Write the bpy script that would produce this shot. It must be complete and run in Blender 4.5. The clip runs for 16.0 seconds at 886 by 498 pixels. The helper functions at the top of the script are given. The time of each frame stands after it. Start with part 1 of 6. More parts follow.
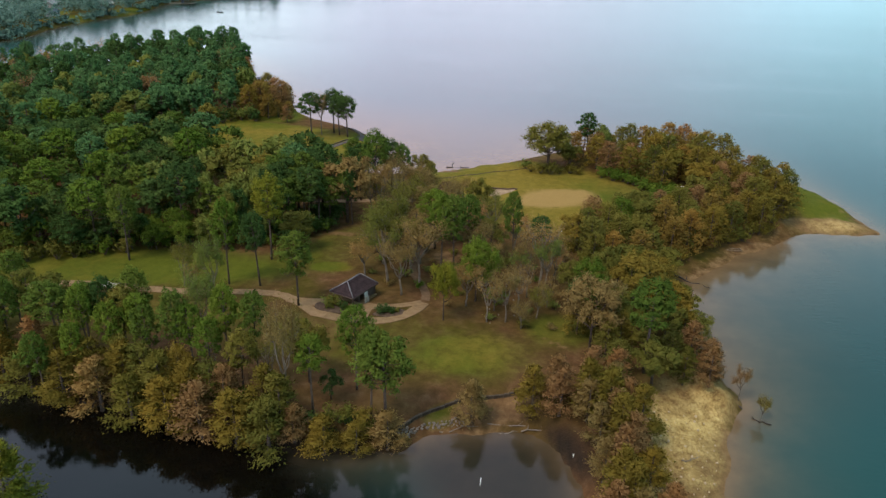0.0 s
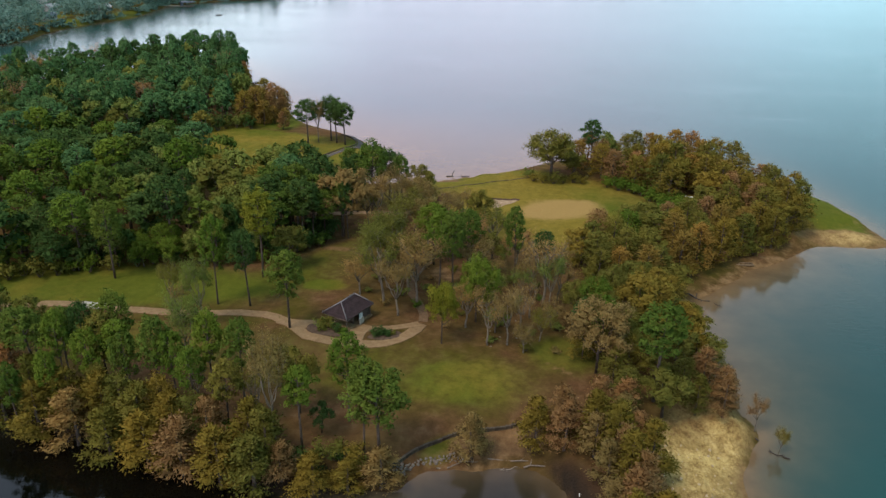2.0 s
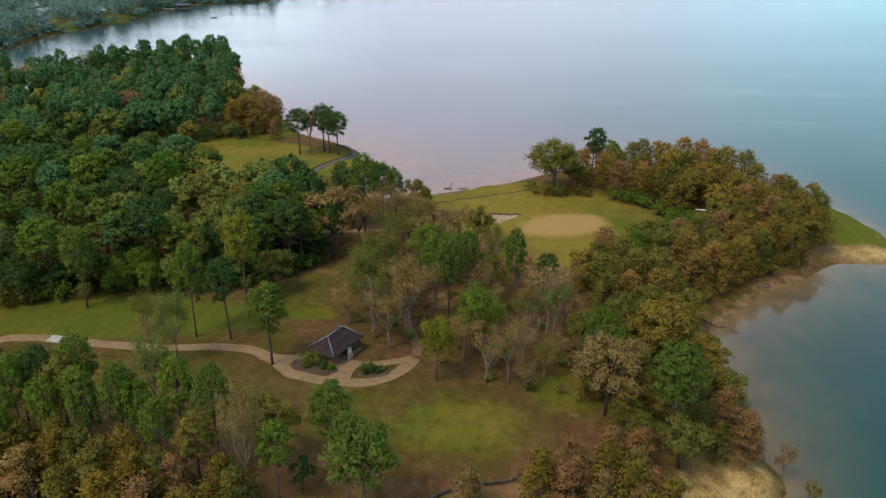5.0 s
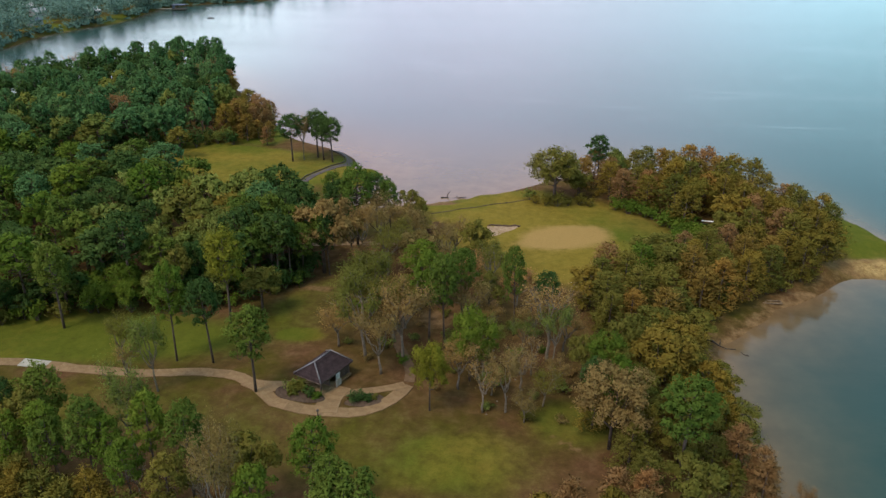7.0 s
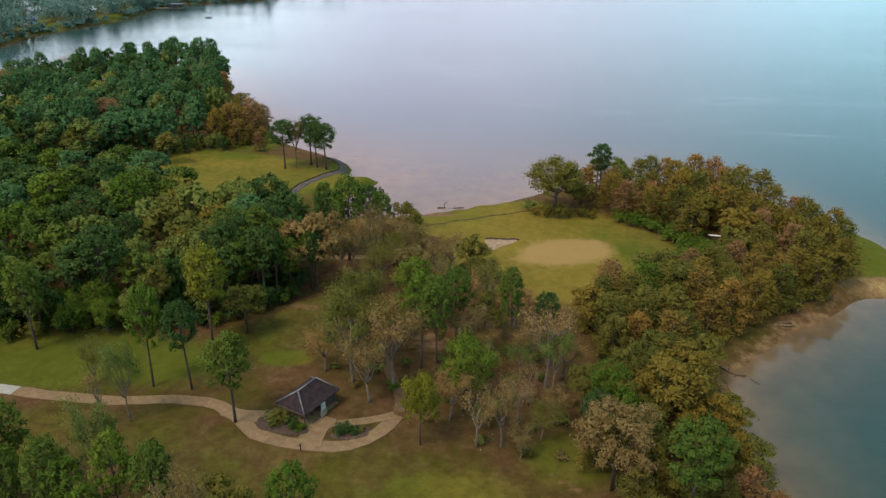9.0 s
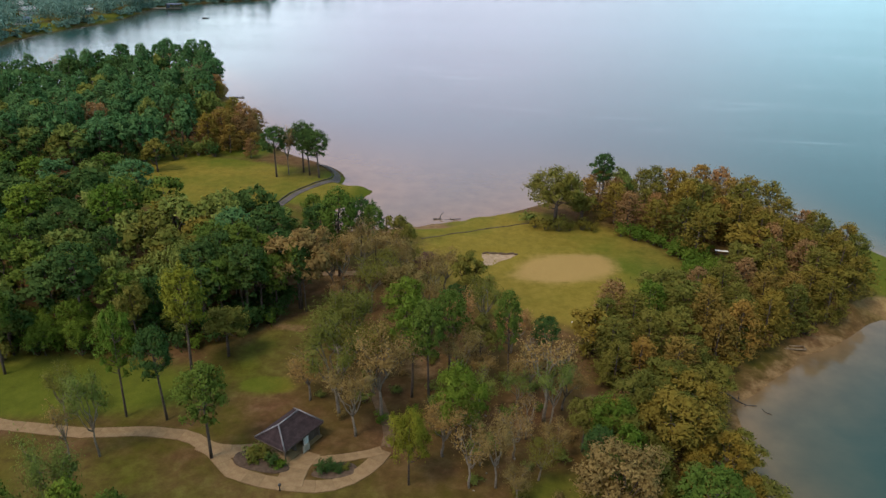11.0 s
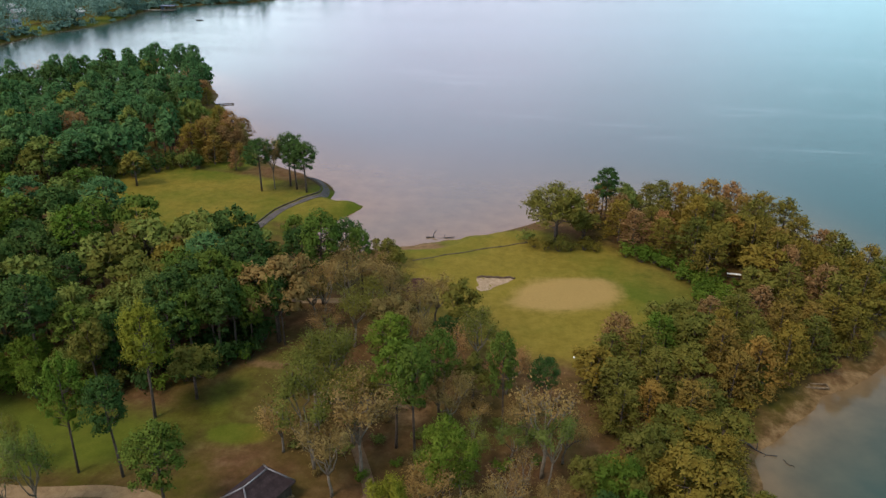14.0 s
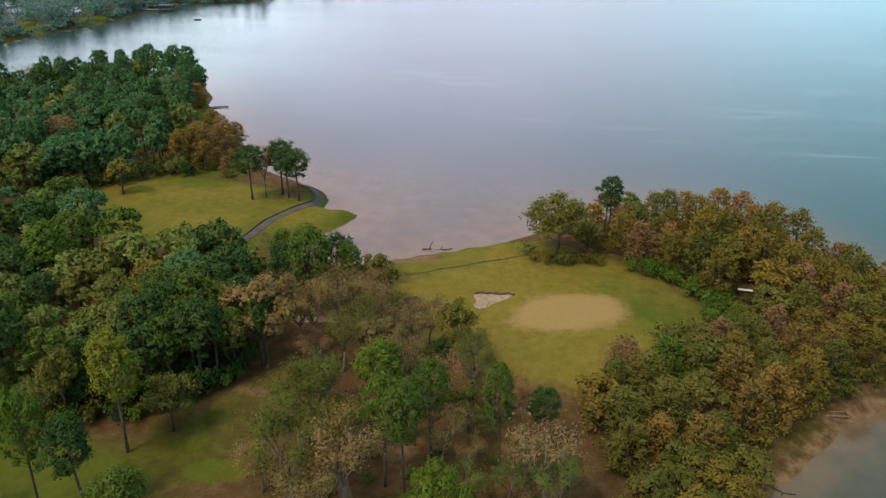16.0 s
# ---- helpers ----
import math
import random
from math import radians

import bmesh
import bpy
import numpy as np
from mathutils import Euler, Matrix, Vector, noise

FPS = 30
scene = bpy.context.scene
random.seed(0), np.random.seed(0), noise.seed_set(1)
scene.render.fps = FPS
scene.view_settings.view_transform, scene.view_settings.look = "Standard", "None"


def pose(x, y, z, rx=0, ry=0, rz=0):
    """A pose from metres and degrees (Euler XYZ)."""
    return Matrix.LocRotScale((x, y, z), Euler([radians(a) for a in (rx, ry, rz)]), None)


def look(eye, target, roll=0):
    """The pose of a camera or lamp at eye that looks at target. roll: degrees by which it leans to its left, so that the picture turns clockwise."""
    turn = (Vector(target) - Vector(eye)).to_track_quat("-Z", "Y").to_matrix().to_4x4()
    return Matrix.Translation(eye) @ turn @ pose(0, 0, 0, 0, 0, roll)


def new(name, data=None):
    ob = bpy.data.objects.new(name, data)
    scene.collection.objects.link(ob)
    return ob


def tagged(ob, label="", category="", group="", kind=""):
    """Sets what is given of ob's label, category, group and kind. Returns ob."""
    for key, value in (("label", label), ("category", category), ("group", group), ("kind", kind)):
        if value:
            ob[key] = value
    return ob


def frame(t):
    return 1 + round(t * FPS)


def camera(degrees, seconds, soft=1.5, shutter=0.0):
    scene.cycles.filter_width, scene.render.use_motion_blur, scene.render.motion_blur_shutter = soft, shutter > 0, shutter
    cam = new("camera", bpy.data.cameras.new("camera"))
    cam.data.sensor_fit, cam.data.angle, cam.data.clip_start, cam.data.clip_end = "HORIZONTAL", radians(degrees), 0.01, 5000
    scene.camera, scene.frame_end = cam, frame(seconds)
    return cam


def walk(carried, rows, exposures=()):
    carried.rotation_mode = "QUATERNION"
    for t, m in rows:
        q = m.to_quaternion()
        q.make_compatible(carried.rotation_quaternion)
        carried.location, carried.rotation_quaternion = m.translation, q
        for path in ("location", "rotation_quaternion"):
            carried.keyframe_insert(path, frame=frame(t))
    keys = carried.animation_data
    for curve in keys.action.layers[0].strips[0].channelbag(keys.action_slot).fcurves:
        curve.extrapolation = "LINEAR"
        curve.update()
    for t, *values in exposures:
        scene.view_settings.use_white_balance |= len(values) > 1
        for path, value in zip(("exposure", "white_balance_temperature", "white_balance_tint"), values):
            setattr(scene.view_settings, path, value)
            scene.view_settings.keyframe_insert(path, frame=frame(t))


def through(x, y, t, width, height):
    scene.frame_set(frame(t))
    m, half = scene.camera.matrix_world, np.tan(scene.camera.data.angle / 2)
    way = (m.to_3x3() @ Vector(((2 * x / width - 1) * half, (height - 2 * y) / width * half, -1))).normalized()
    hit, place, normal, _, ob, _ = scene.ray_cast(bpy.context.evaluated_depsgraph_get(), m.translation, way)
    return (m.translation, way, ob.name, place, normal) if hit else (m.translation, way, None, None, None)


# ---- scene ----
# ---- camera ----
cam = camera(62.0, 16.0, soft=1.4)
# seconds, eye x y z, yaw, pitch, roll
ROWS = [
    (0.0, 3.64, 3.13, 69.32, 3.981, -23.841, 1.066),
    (2.0, 3.91, 10.61, 69.68, 4.233, -23.810, 0.810),
    (4.0, 4.25, 18.22, 69.99, 4.411, -23.883, 0.336),
    (6.0, 4.65, 25.95, 70.25, 4.520, -23.976, 0.177),
    (8.0, 5.13, 33.80, 70.47, 4.580, -24.039, 0.364),
    (10.0, 5.68, 41.78, 70.64, 4.620, -24.061, 0.654),
    (12.0, 6.29, 49.87, 70.76, 4.683, -24.065, 0.760),
    (14.0, 6.98, 58.09, 70.83, 4.823, -24.109, 0.574),
    (16.0, 7.73, 66.44, 70.86, 5.105, -24.288, 0.401),
]
walk(cam, [(t, pose(x, y, z, 90 + pitch, 0, yaw) @ pose(0, 0, 0, 0, 0, roll)) for t, x, y, z, yaw, pitch, roll in ROWS])

# ---- daylight: thin overcast over a lake ----
SUN_ELEVATION, SUN_ROTATION = radians(58), radians(-140)
scene.view_settings.exposure = 0.3
world = bpy.data.worlds.new("sky")
scene.world = world
world.use_nodes = True
wn, wl = world.node_tree.nodes, world.node_tree.links
sky = wn.new("ShaderNodeTexSky")
sky.sky_type, sky.sun_disc = "NISHITA", False
sky.sun_elevation, sky.sun_rotation = SUN_ELEVATION, SUN_ROTATION
sky.air_density, sky.dust_density = 1.0, 2.0
coord = wn.new("ShaderNodeTexCoord")
clouds = wn.new("ShaderNodeTexNoise")
clouds.inputs["Scale"].default_value, clouds.inputs["Detail"].default_value = 2.2, 6.0
stretch = wn.new("ShaderNodeMapping")
stretch.inputs["Scale"].default_value = (1.0, 1.0, 3.0)
wl.new(coord.outputs["Generated"], stretch.inputs["Vector"])
wl.new(stretch.outputs["Vector"], clouds.inputs["Vector"])
cover = wn.new("ShaderNodeMapRange")
cover.inputs["From Min"].default_value, cover.inputs["From Max"].default_value = 0.3, 0.75
cover.inputs["To Min"].default_value, cover.inputs["To Max"].default_value = 0.55, 0.95
wl.new(clouds.outputs["Fac"], cover.inputs["Value"])
veil = wn.new("ShaderNodeMixRGB")
split = wn.new("ShaderNodeSeparateXYZ")
wl.new(coord.outputs["Generated"], split.inputs["Vector"])
away = wn.new("ShaderNodeMapRange")
away.interpolation_type = "SMOOTHSTEP"
away.inputs["From Min"].default_value, away.inputs["From Max"].default_value = -0.05, 0.48
wl.new(split.outputs["X"], away.inputs["Value"])


def sky_mix(fac, one, two):
    n = wn.new("ShaderNodeMixRGB")
    for sock, v in (("Fac", fac), ("Color1", one), ("Color2", two)):
        if isinstance(v, tuple):
            n.inputs[sock].default_value = (*v, 1)
        else:
            wl.new(v, n.inputs[sock])
    return n.outputs["Color"]


def sky_step(socket, low, high):
    n = wn.new("ShaderNodeMapRange")
    n.interpolation_type = "SMOOTHSTEP"
    n.inputs["From Min"].default_value, n.inputs["From Max"].default_value = low, high
    wl.new(socket, n.inputs["Value"])
    return n.outputs["Result"]


# lavender haze ahead, clearing to blue-green in the east; brightest in a band above the horizon
HORIZON = sky_mix(sky_step(split.outputs["X"], -0.12, -0.46), sky_mix(away.outputs["Result"], (12.2, 12.8, 16.0), (7.2, 12.2, 14.6)), (17.0, 21.0, 22.6))
BAND = sky_mix(away.outputs["Result"], (14.6, 13.4, 17.0), (6.4, 10.2, 12.2))
HIGH = sky_mix(sky_step(split.outputs["X"], -0.08, -0.42), sky_mix(away.outputs["Result"], (9.8, 9.0, 11.0), (2.2, 6.4, 7.2)), (8.6, 11.4, 14.2))
low_sky = sky_mix(sky_step(split.outputs["Z"], 0.10, 0.28), HORIZON, BAND)
wl.new(sky_mix(sky_step(split.outputs["Z"], 0.36, 0.66), low_sky, HIGH), veil.inputs["Color2"])
wl.new(cover.outputs["Result"], veil.inputs["Fac"])
wl.new(sky.outputs["Color"], veil.inputs["Color1"])
wl.new(veil.outputs["Color"], wn["Background"].inputs["Color"])
wn["Background"].inputs["Strength"].default_value = 0.108

sun = new("sun", bpy.data.lights.new("sun", "SUN"))
sun.data.energy, sun.data.angle, sun.data.color = 2.0, radians(14), (1.0, 0.86, 0.68)
sun.matrix_world = look((0, 0, 0), (-math.sin(SUN_ROTATION) * math.cos(SUN_ELEVATION), -math.cos(SUN_ROTATION) * math.cos(SUN_ELEVATION), -math.sin(SUN_ELEVATION)))


# ---- materials ----
def material(name, rough=0.85, spec=0.2, metal=0.0):
    m = bpy.data.materials.new(name)
    m.use_nodes = True
    b = m.node_tree.nodes["Principled BSDF"]
    b.inputs["Roughness"].default_value, b.inputs["Metallic"].default_value = rough, metal
    b.inputs["Specular IOR Level"].default_value = spec
    return m, m.node_tree.nodes, m.node_tree.links, b


def noise_node(nodes, links, scale, detail=4.0, rough=0.6, space="Object", squash=None):
    tc = nodes.new("ShaderNodeTexCoord")
    n = nodes.new("ShaderNodeTexNoise")
    n.inputs["Scale"].default_value, n.inputs["Detail"].default_value, n.inputs["Roughness"].default_value = scale, detail, rough
    out = tc.outputs[space]
    if squash:
        mp = nodes.new("ShaderNodeMapping")
        mp.inputs["Scale"].default_value = squash
        links.new(out, mp.inputs["Vector"])
        out = mp.outputs["Vector"]
    links.new(out, n.inputs["Vector"])
    return n.outputs["Fac"]


def ramp(nodes, links, fac, stops):
    r = nodes.new("ShaderNodeValToRGB")
    e = r.color_ramp.elements
    while len(e) < len(stops):
        e.new(0.5)
    for el, (p, c) in zip(e, stops):
        el.position, el.color = p, (*c, 1)
    links.new(fac, r.inputs["Fac"])
    return r.outputs["Color"]


def mix(nodes, links, fac, a, b, kind="MIX"):
    n = nodes.new("ShaderNodeMixRGB")
    n.blend_type = kind
    for sock, v in (("Fac", fac), ("Color1", a), ("Color2", b)):
        if isinstance(v, (int, float)):
            n.inputs[sock].default_value = v
        elif isinstance(v, tuple):
            n.inputs[sock].default_value = (*v, 1)
        else:
            links.new(v, n.inputs[sock])
    return n.outputs["Color"]


def bump(nodes, links, height, bsdf, strength=0.4, distance=0.05):
    b = nodes.new("ShaderNodeBump")
    b.inputs["Strength"].default_value, b.inputs["Distance"].default_value = strength, distance
    links.new(height, b.inputs["Height"])
    links.new(b.outputs["Normal"], bsdf.inputs["Normal"])


def plain(name, dark, light, scale=3.0, rough=0.85, spec=0.2, relief=0.3, metal=0.0, vary=0.15, space="Object"):
    """A weathered surface: two scales of variation between two tones, fine relief, and a tone of its own for each piece."""
    m, n, l, b = material(name, rough, spec, metal)
    big = noise_node(n, l, scale, 5, space=space)
    fine = noise_node(n, l, scale * 9, 3, space=space)
    col = ramp(n, l, big, [(0.3, dark), (0.7, light)])
    grey = ramp(n, l, fine, [(0.25, (0.75, 0.75, 0.75)), (0.75, (1.15, 1.15, 1.15))])
    col = mix(n, l, 1.0, col, grey, "MULTIPLY")
    info = n.new("ShaderNodeObjectInfo")
    tone = ramp(n, l, info.outputs["Random"], [(0.0, (1 - vary,) * 3), (1.0, (1 + vary,) * 3)])
    l.new(mix(n, l, 1.0, col, tone, "MULTIPLY"), b.inputs["Base Color"])
    bump(n, l, fine, b, relief)
    return m


def foliage(name, shade, mid, bright, through=0.34):
    """Leaves: tone by leaf, by tree and by patch of the crown, with some light coming through."""
    m, n, l, b = material(name, 0.9, 0.03)
    geo = n.new("ShaderNodeNewGeometry")
    info = n.new("ShaderNodeObjectInfo")
    patch = noise_node(n, l, 0.55, 3)
    col = ramp(n, l, patch, [(0.3, shade), (0.5, mid), (0.72, bright)])
    leaf = ramp(n, l, geo.outputs["Random Per Island"], [(0.0, (0.92, 0.92, 0.92)), (0.7, (1.0, 1.0, 1.0)), (1.0, (1.1, 1.09, 1.05))])
    tree = ramp(n, l, info.outputs["Random"], [(0.0, (0.82, 0.90, 0.86)), (0.5, (1.0, 1.0, 1.0)), (1.0, (1.18, 1.08, 1.0))])
    col = mix(n, l, 1.0, mix(n, l, 1.0, col, leaf, "MULTIPLY"), tree, "MULTIPLY")
    l.new(col, b.inputs["Base Color"])
    tr = n.new("ShaderNodeBsdfTranslucent")
    l.new(col, tr.inputs["Color"])
    ms = n.new("ShaderNodeMixShader")
    ms.inputs["Fac"].default_value = through
    l.new(b.outputs["BSDF"], ms.inputs[1])
    l.new(tr.outputs["BSDF"], ms.inputs[2])
    l.new(ms.outputs["Shader"], n["Material Output"].inputs["Surface"])
    return m


LEAF = {
    "pine": foliage("pine_needles", (0.052, 0.086, 0.016), (0.086, 0.126, 0.022), (0.126, 0.172, 0.031)),
    "deep": foliage("deep_green_needles", (0.029, 0.058, 0.018), (0.050, 0.090, 0.024), (0.082, 0.130, 0.035)),
    "bright": foliage("bright_green_leaves", (0.060, 0.102, 0.014), (0.094, 0.144, 0.019), (0.138, 0.190, 0.029)),
    "lime": foliage("yellow_green_leaves", (0.100, 0.116, 0.015), (0.148, 0.160, 0.019), (0.196, 0.202, 0.027)),
    "olive": foliage("olive_leaves", (0.084, 0.088, 0.019), (0.132, 0.128, 0.026), (0.182, 0.166, 0.041)),
    "sage": foliage("grey_green_leaves", (0.088, 0.116, 0.027), (0.140, 0.170, 0.039), (0.196, 0.218, 0.055)),
    "rust": foliage("rust_leaves", (0.170, 0.098, 0.042), (0.250, 0.144, 0.060), (0.320, 0.190, 0.082)),
    "gold": foliage("golden_brown_leaves", (0.118, 0.092, 0.018), (0.179, 0.138, 0.025), (0.239, 0.180, 0.037)),
    "tan": foliage("tan_leaves", (0.148, 0.102, 0.038), (0.220, 0.152, 0.055), (0.285, 0.202, 0.080)),
    "plum": foliage("dark_purple_brown_leaves", (0.080, 0.040, 0.042), (0.125, 0.062, 0.064), (0.170, 0.092, 0.086)),
    # far-shore leaves, paled and blued: distance haze painted into the base colour
    "far": foliage("haze_tinted_leaves", (0.080, 0.150, 0.126), (0.124, 0.212, 0.172), (0.170, 0.270, 0.212)),
    # mainly for the far wood: haze painted in as a lighter, bluer green
    "blue": foliage("hazed_blue_green_needles", (0.046, 0.104, 0.038), (0.072, 0.146, 0.052), (0.104, 0.190, 0.070)),
    "amber": foliage("amber_leaves", (0.165, 0.106, 0.026), (0.240, 0.152, 0.036), (0.310, 0.200, 0.052)),
}
BARK = plain("pine_bark", (0.055, 0.042, 0.034), (0.120, 0.092, 0.072), 2.0, 0.95, 0.1, 0.6)
PALE_BARK = plain("pale_bark", (0.095, 0.078, 0.058), (0.215, 0.180, 0.138), 2.0, 0.9, 0.1, 0.5)
DRIFT = plain("grey_driftwood", (0.105, 0.084, 0.066), (0.230, 0.192, 0.156), 3.0, 0.9, 0.1, 0.5)
OLD_TIMBER = plain("brown_weathered_timber", (0.110, 0.075, 0.045), (0.230, 0.165, 0.105), 3.0, 0.9, 0.1, 0.5)
DARK_WOOD = plain("wet_dark_wood", (0.030, 0.025, 0.022), (0.075, 0.060, 0.050), 3.0, 0.8, 0.2, 0.5)
CONCRETE = plain("path_concrete", (0.155, 0.096, 0.047), (0.225, 0.148, 0.078), 0.8, 0.9, 0.15, 0.2, space="Object", vary=0.1)
NEW_CONCRETE = plain("pale_concrete", (0.270, 0.245, 0.200), (0.350, 0.325, 0.275), 0.8, 0.9, 0.15, 0.2)
SHINGLE = plain("weathered_shingles", (0.022, 0.014, 0.015), (0.046, 0.031, 0.033), 1.2, 0.92, 0.15, 0.6, vary=0.22)
METAL_CAP = plain("weathered_ridge_cap", (0.120, 0.112, 0.120), (0.240, 0.230, 0.240), 1.5, 0.45, 0.5, 0.1, 0.3)
WALL = plain("brown_board_wall", (0.070, 0.050, 0.040), (0.130, 0.098, 0.078), 1.5, 0.85)
WHITE = plain("white_paint", (0.660, 0.660, 0.640), (0.800, 0.800, 0.780), 1.2, 0.6, 0.4, 0.1, vary=0.05)
MULCH = plain("mulch", (0.050, 0.032, 0.022), (0.105, 0.072, 0.050), 2.5, 0.95, 0.1, 0.8)
STONE = plain("grey_brown_stone", (0.130, 0.105, 0.085), (0.270, 0.225, 0.185), 1.5, 0.9, 0.2, 0.6, vary=0.3)
WALL_STONE = plain("dark_wall_block", (0.040, 0.030, 0.020), (0.090, 0.070, 0.048), 1.5, 0.9, 0.2, 0.6, vary=0.25)
GRAVEL = plain("dark_gravel", (0.058, 0.046, 0.042), (0.108, 0.088, 0.080), 3.0, 0.95, 0.15, 0.8)
BUNKER_SAND = plain("bunker_sand", (0.230, 0.150, 0.088), (0.370, 0.268, 0.180), 1.2, 0.95, 0.05, 0.5)
BLACK = plain("black_metal", (0.015, 0.015, 0.016), (0.030, 0.030, 0.032), 2.0, 0.5, 0.5, 0.1)
GREY_ROOF = plain("grey_roof", (0.190, 0.195, 0.210), (0.290, 0.295, 0.310), 0.5, 0.8, 0.3, 0.2)
LIGHT_WALL = plain("light_house_wall", (0.300, 0.300, 0.300), (0.440, 0.440, 0.440), 0.5, 0.8, 0.3, 0.1)
GLASS = plain("dark_window_glass", (0.020, 0.025, 0.030), (0.040, 0.048, 0.055), 0.5, 0.1, 0.5, 0.0)
BLUE_ROOF = plain("dark_blue_metal_roof", (0.030, 0.045, 0.080), (0.055, 0.075, 0.120), 0.5, 0.5, 0.4, 0.1)


def ground_material():
    m, n, l, b = material("ground_cover", 0.95, 0.03)
    at = n.new("ShaderNodeAttribute")
    at.attribute_name = "cover"
    sep = n.new("ShaderNodeSeparateColor")
    l.new(at.outputs["Color"], sep.inputs["Color"])
    big = noise_node(n, l, 0.09, 5)
    midn = noise_node(n, l, 0.55, 6, 0.65)
    fine = noise_node(n, l, 4.5, 4, 0.7)
    litter = ramp(n, l, midn, [(0.25, (0.052, 0.027, 0.012)), (0.5, (0.090, 0.047, 0.021)), (0.75, (0.132, 0.078, 0.040))])
    rough_grass = ramp(n, l, midn, [(0.25, (0.040, 0.033, 0.007)), (0.5, (0.060, 0.049, 0.009)), (0.75, (0.082, 0.062, 0.014))])
    base = mix(n, l, ramp(n, l, big, [(0.38, (0, 0, 0)), (0.62, (1, 1, 1))]), litter, rough_grass)
    fresh = ramp(n, l, midn, [(0.25, (0.056, 0.069, 0.008)), (0.5, (0.072, 0.083, 0.010)), (0.75, (0.090, 0.096, 0.013))])
    dry = ramp(n, l, midn, [(0.25, (0.108, 0.083, 0.013)), (0.5, (0.150, 0.112, 0.018)), (0.75, (0.184, 0.134, 0.025))])
    thirst = n.new("ShaderNodeAttribute")
    thirst.attribute_name = "dry"
    spread = n.new("ShaderNodeMath")
    spread.operation = "ADD"
    l.new(noise_node(n, l, 0.07, 6, 0.62), spread.inputs[0])
    l.new(thirst.outputs["Fac"], spread.inputs[1])
    lush = mix(n, l, ramp(n, l, spread.outputs[0], [(0.52, (0, 0, 0)), (0.85, (1, 1, 1))]), fresh, dry)
    tan = ramp(n, l, fine, [(0.2, (0.228, 0.145, 0.048)), (0.8, (0.272, 0.178, 0.062))])
    sand = ramp(n, l, midn, [(0.25, (0.082, 0.046, 0.021)), (0.5, (0.142, 0.084, 0.039)), (0.75, (0.210, 0.134, 0.066))])

    def edge(channel, spread):
        a = n.new("ShaderNodeMath")
        a.operation, a.inputs[1].default_value = "MULTIPLY_ADD", spread
        l.new(midn, a.inputs[0])
        a.inputs[2].default_value = -0.5 * spread
        s = n.new("ShaderNodeMath")
        s.operation = "ADD"
        l.new(a.outputs[0], s.inputs[0])
        l.new(sep.outputs[channel], s.inputs[1])
        r = n.new("ShaderNodeMapRange")
        r.interpolation_type = "SMOOTHSTEP"
        r.inputs["From Min"].default_value, r.inputs["From Max"].default_value = 0.25, 0.75
        l.new(s.outputs[0], r.inputs["Value"])
        return r.outputs["Result"]

    col = mix(n, l, edge("Red", 0.4), base, lush)
    wear = n.new("ShaderNodeAttribute")
    wear.attribute_name = "bare"
    col = mix(n, l, wear.outputs["Fac"], col, litter)
    col = mix(n, l, edge("Green", 0.35), col, tan)
    col = mix(n, l, edge("Blue", 0.9), col, sand)
    # near-black ground: cove mud, plus painted shade below the inlet trees
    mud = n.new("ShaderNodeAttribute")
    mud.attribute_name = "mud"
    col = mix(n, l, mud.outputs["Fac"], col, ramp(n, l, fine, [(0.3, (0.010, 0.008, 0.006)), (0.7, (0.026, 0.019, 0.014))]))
    pale = ramp(n, l, noise_node(n, l, 1.1, 8, 0.75, squash=(1, 0.7, 1)), [(0.3, (0.260, 0.178, 0.072)), (0.5, (0.450, 0.335, 0.140)), (0.7, (0.570, 0.445, 0.210))])
    terrace = n.new("ShaderNodeMath")
    terrace.operation, terrace.inputs[1].default_value = "MULTIPLY", 9.0
    l.new(noise_node(n, l, 0.22, 9, 0.62, squash=(1.3, 0.8, 1)), terrace.inputs[0])
    rim = n.new("ShaderNodeMath")
    rim.operation = "FRACT"
    l.new(terrace.outputs[0], rim.inputs[0])
    pale = mix(n, l, 0.85, pale, ramp(n, l, rim.outputs[0], [(0.0, (0.42, 0.34, 0.26)), (0.10, (0.80, 0.76, 0.70)), (0.3, (1.0, 1.0, 0.98)), (1.0, (1.12, 1.1, 1.04))]), "MULTIPLY")
    crust = noise_node(n, l, 0.45, 9, 0.75)
    pale = mix(n, l, 0.85, pale, ramp(n, l, crust, [(0.36, (0.42, 0.34, 0.26)), (0.47, (0.80, 0.74, 0.66)), (0.6, (1.08, 1.05, 1.0))]), "MULTIPLY")
    pale = mix(n, l, ramp(n, l, big, [(0.4, (0, 0, 0)), (0.62, (0.75, 0.75, 0.75))]), pale, litter)
    col = mix(n, l, at.outputs["Alpha"], col, pale)
    tone = ramp(n, l, fine, [(0.25, (0.84, 0.84, 0.84)), (0.75, (1.13, 1.13, 1.13))])
    l.new(mix(n, l, 1.0, col, tone, "MULTIPLY"), b.inputs["Base Color"])
    rills = n.new("ShaderNodeMath")
    rills.operation = "MULTIPLY"
    l.new(crust, rills.inputs[0])
    l.new(at.outputs["Alpha"], rills.inputs[1])
    relief = n.new("ShaderNodeMath")
    relief.operation, relief.inputs[1].default_value = "MULTIPLY_ADD", 9.0
    l.new(rills.outputs[0], relief.inputs[0])
    l.new(fine, relief.inputs[2])
    bump(n, l, relief.outputs[0], b, 0.6, 0.12)
    return m


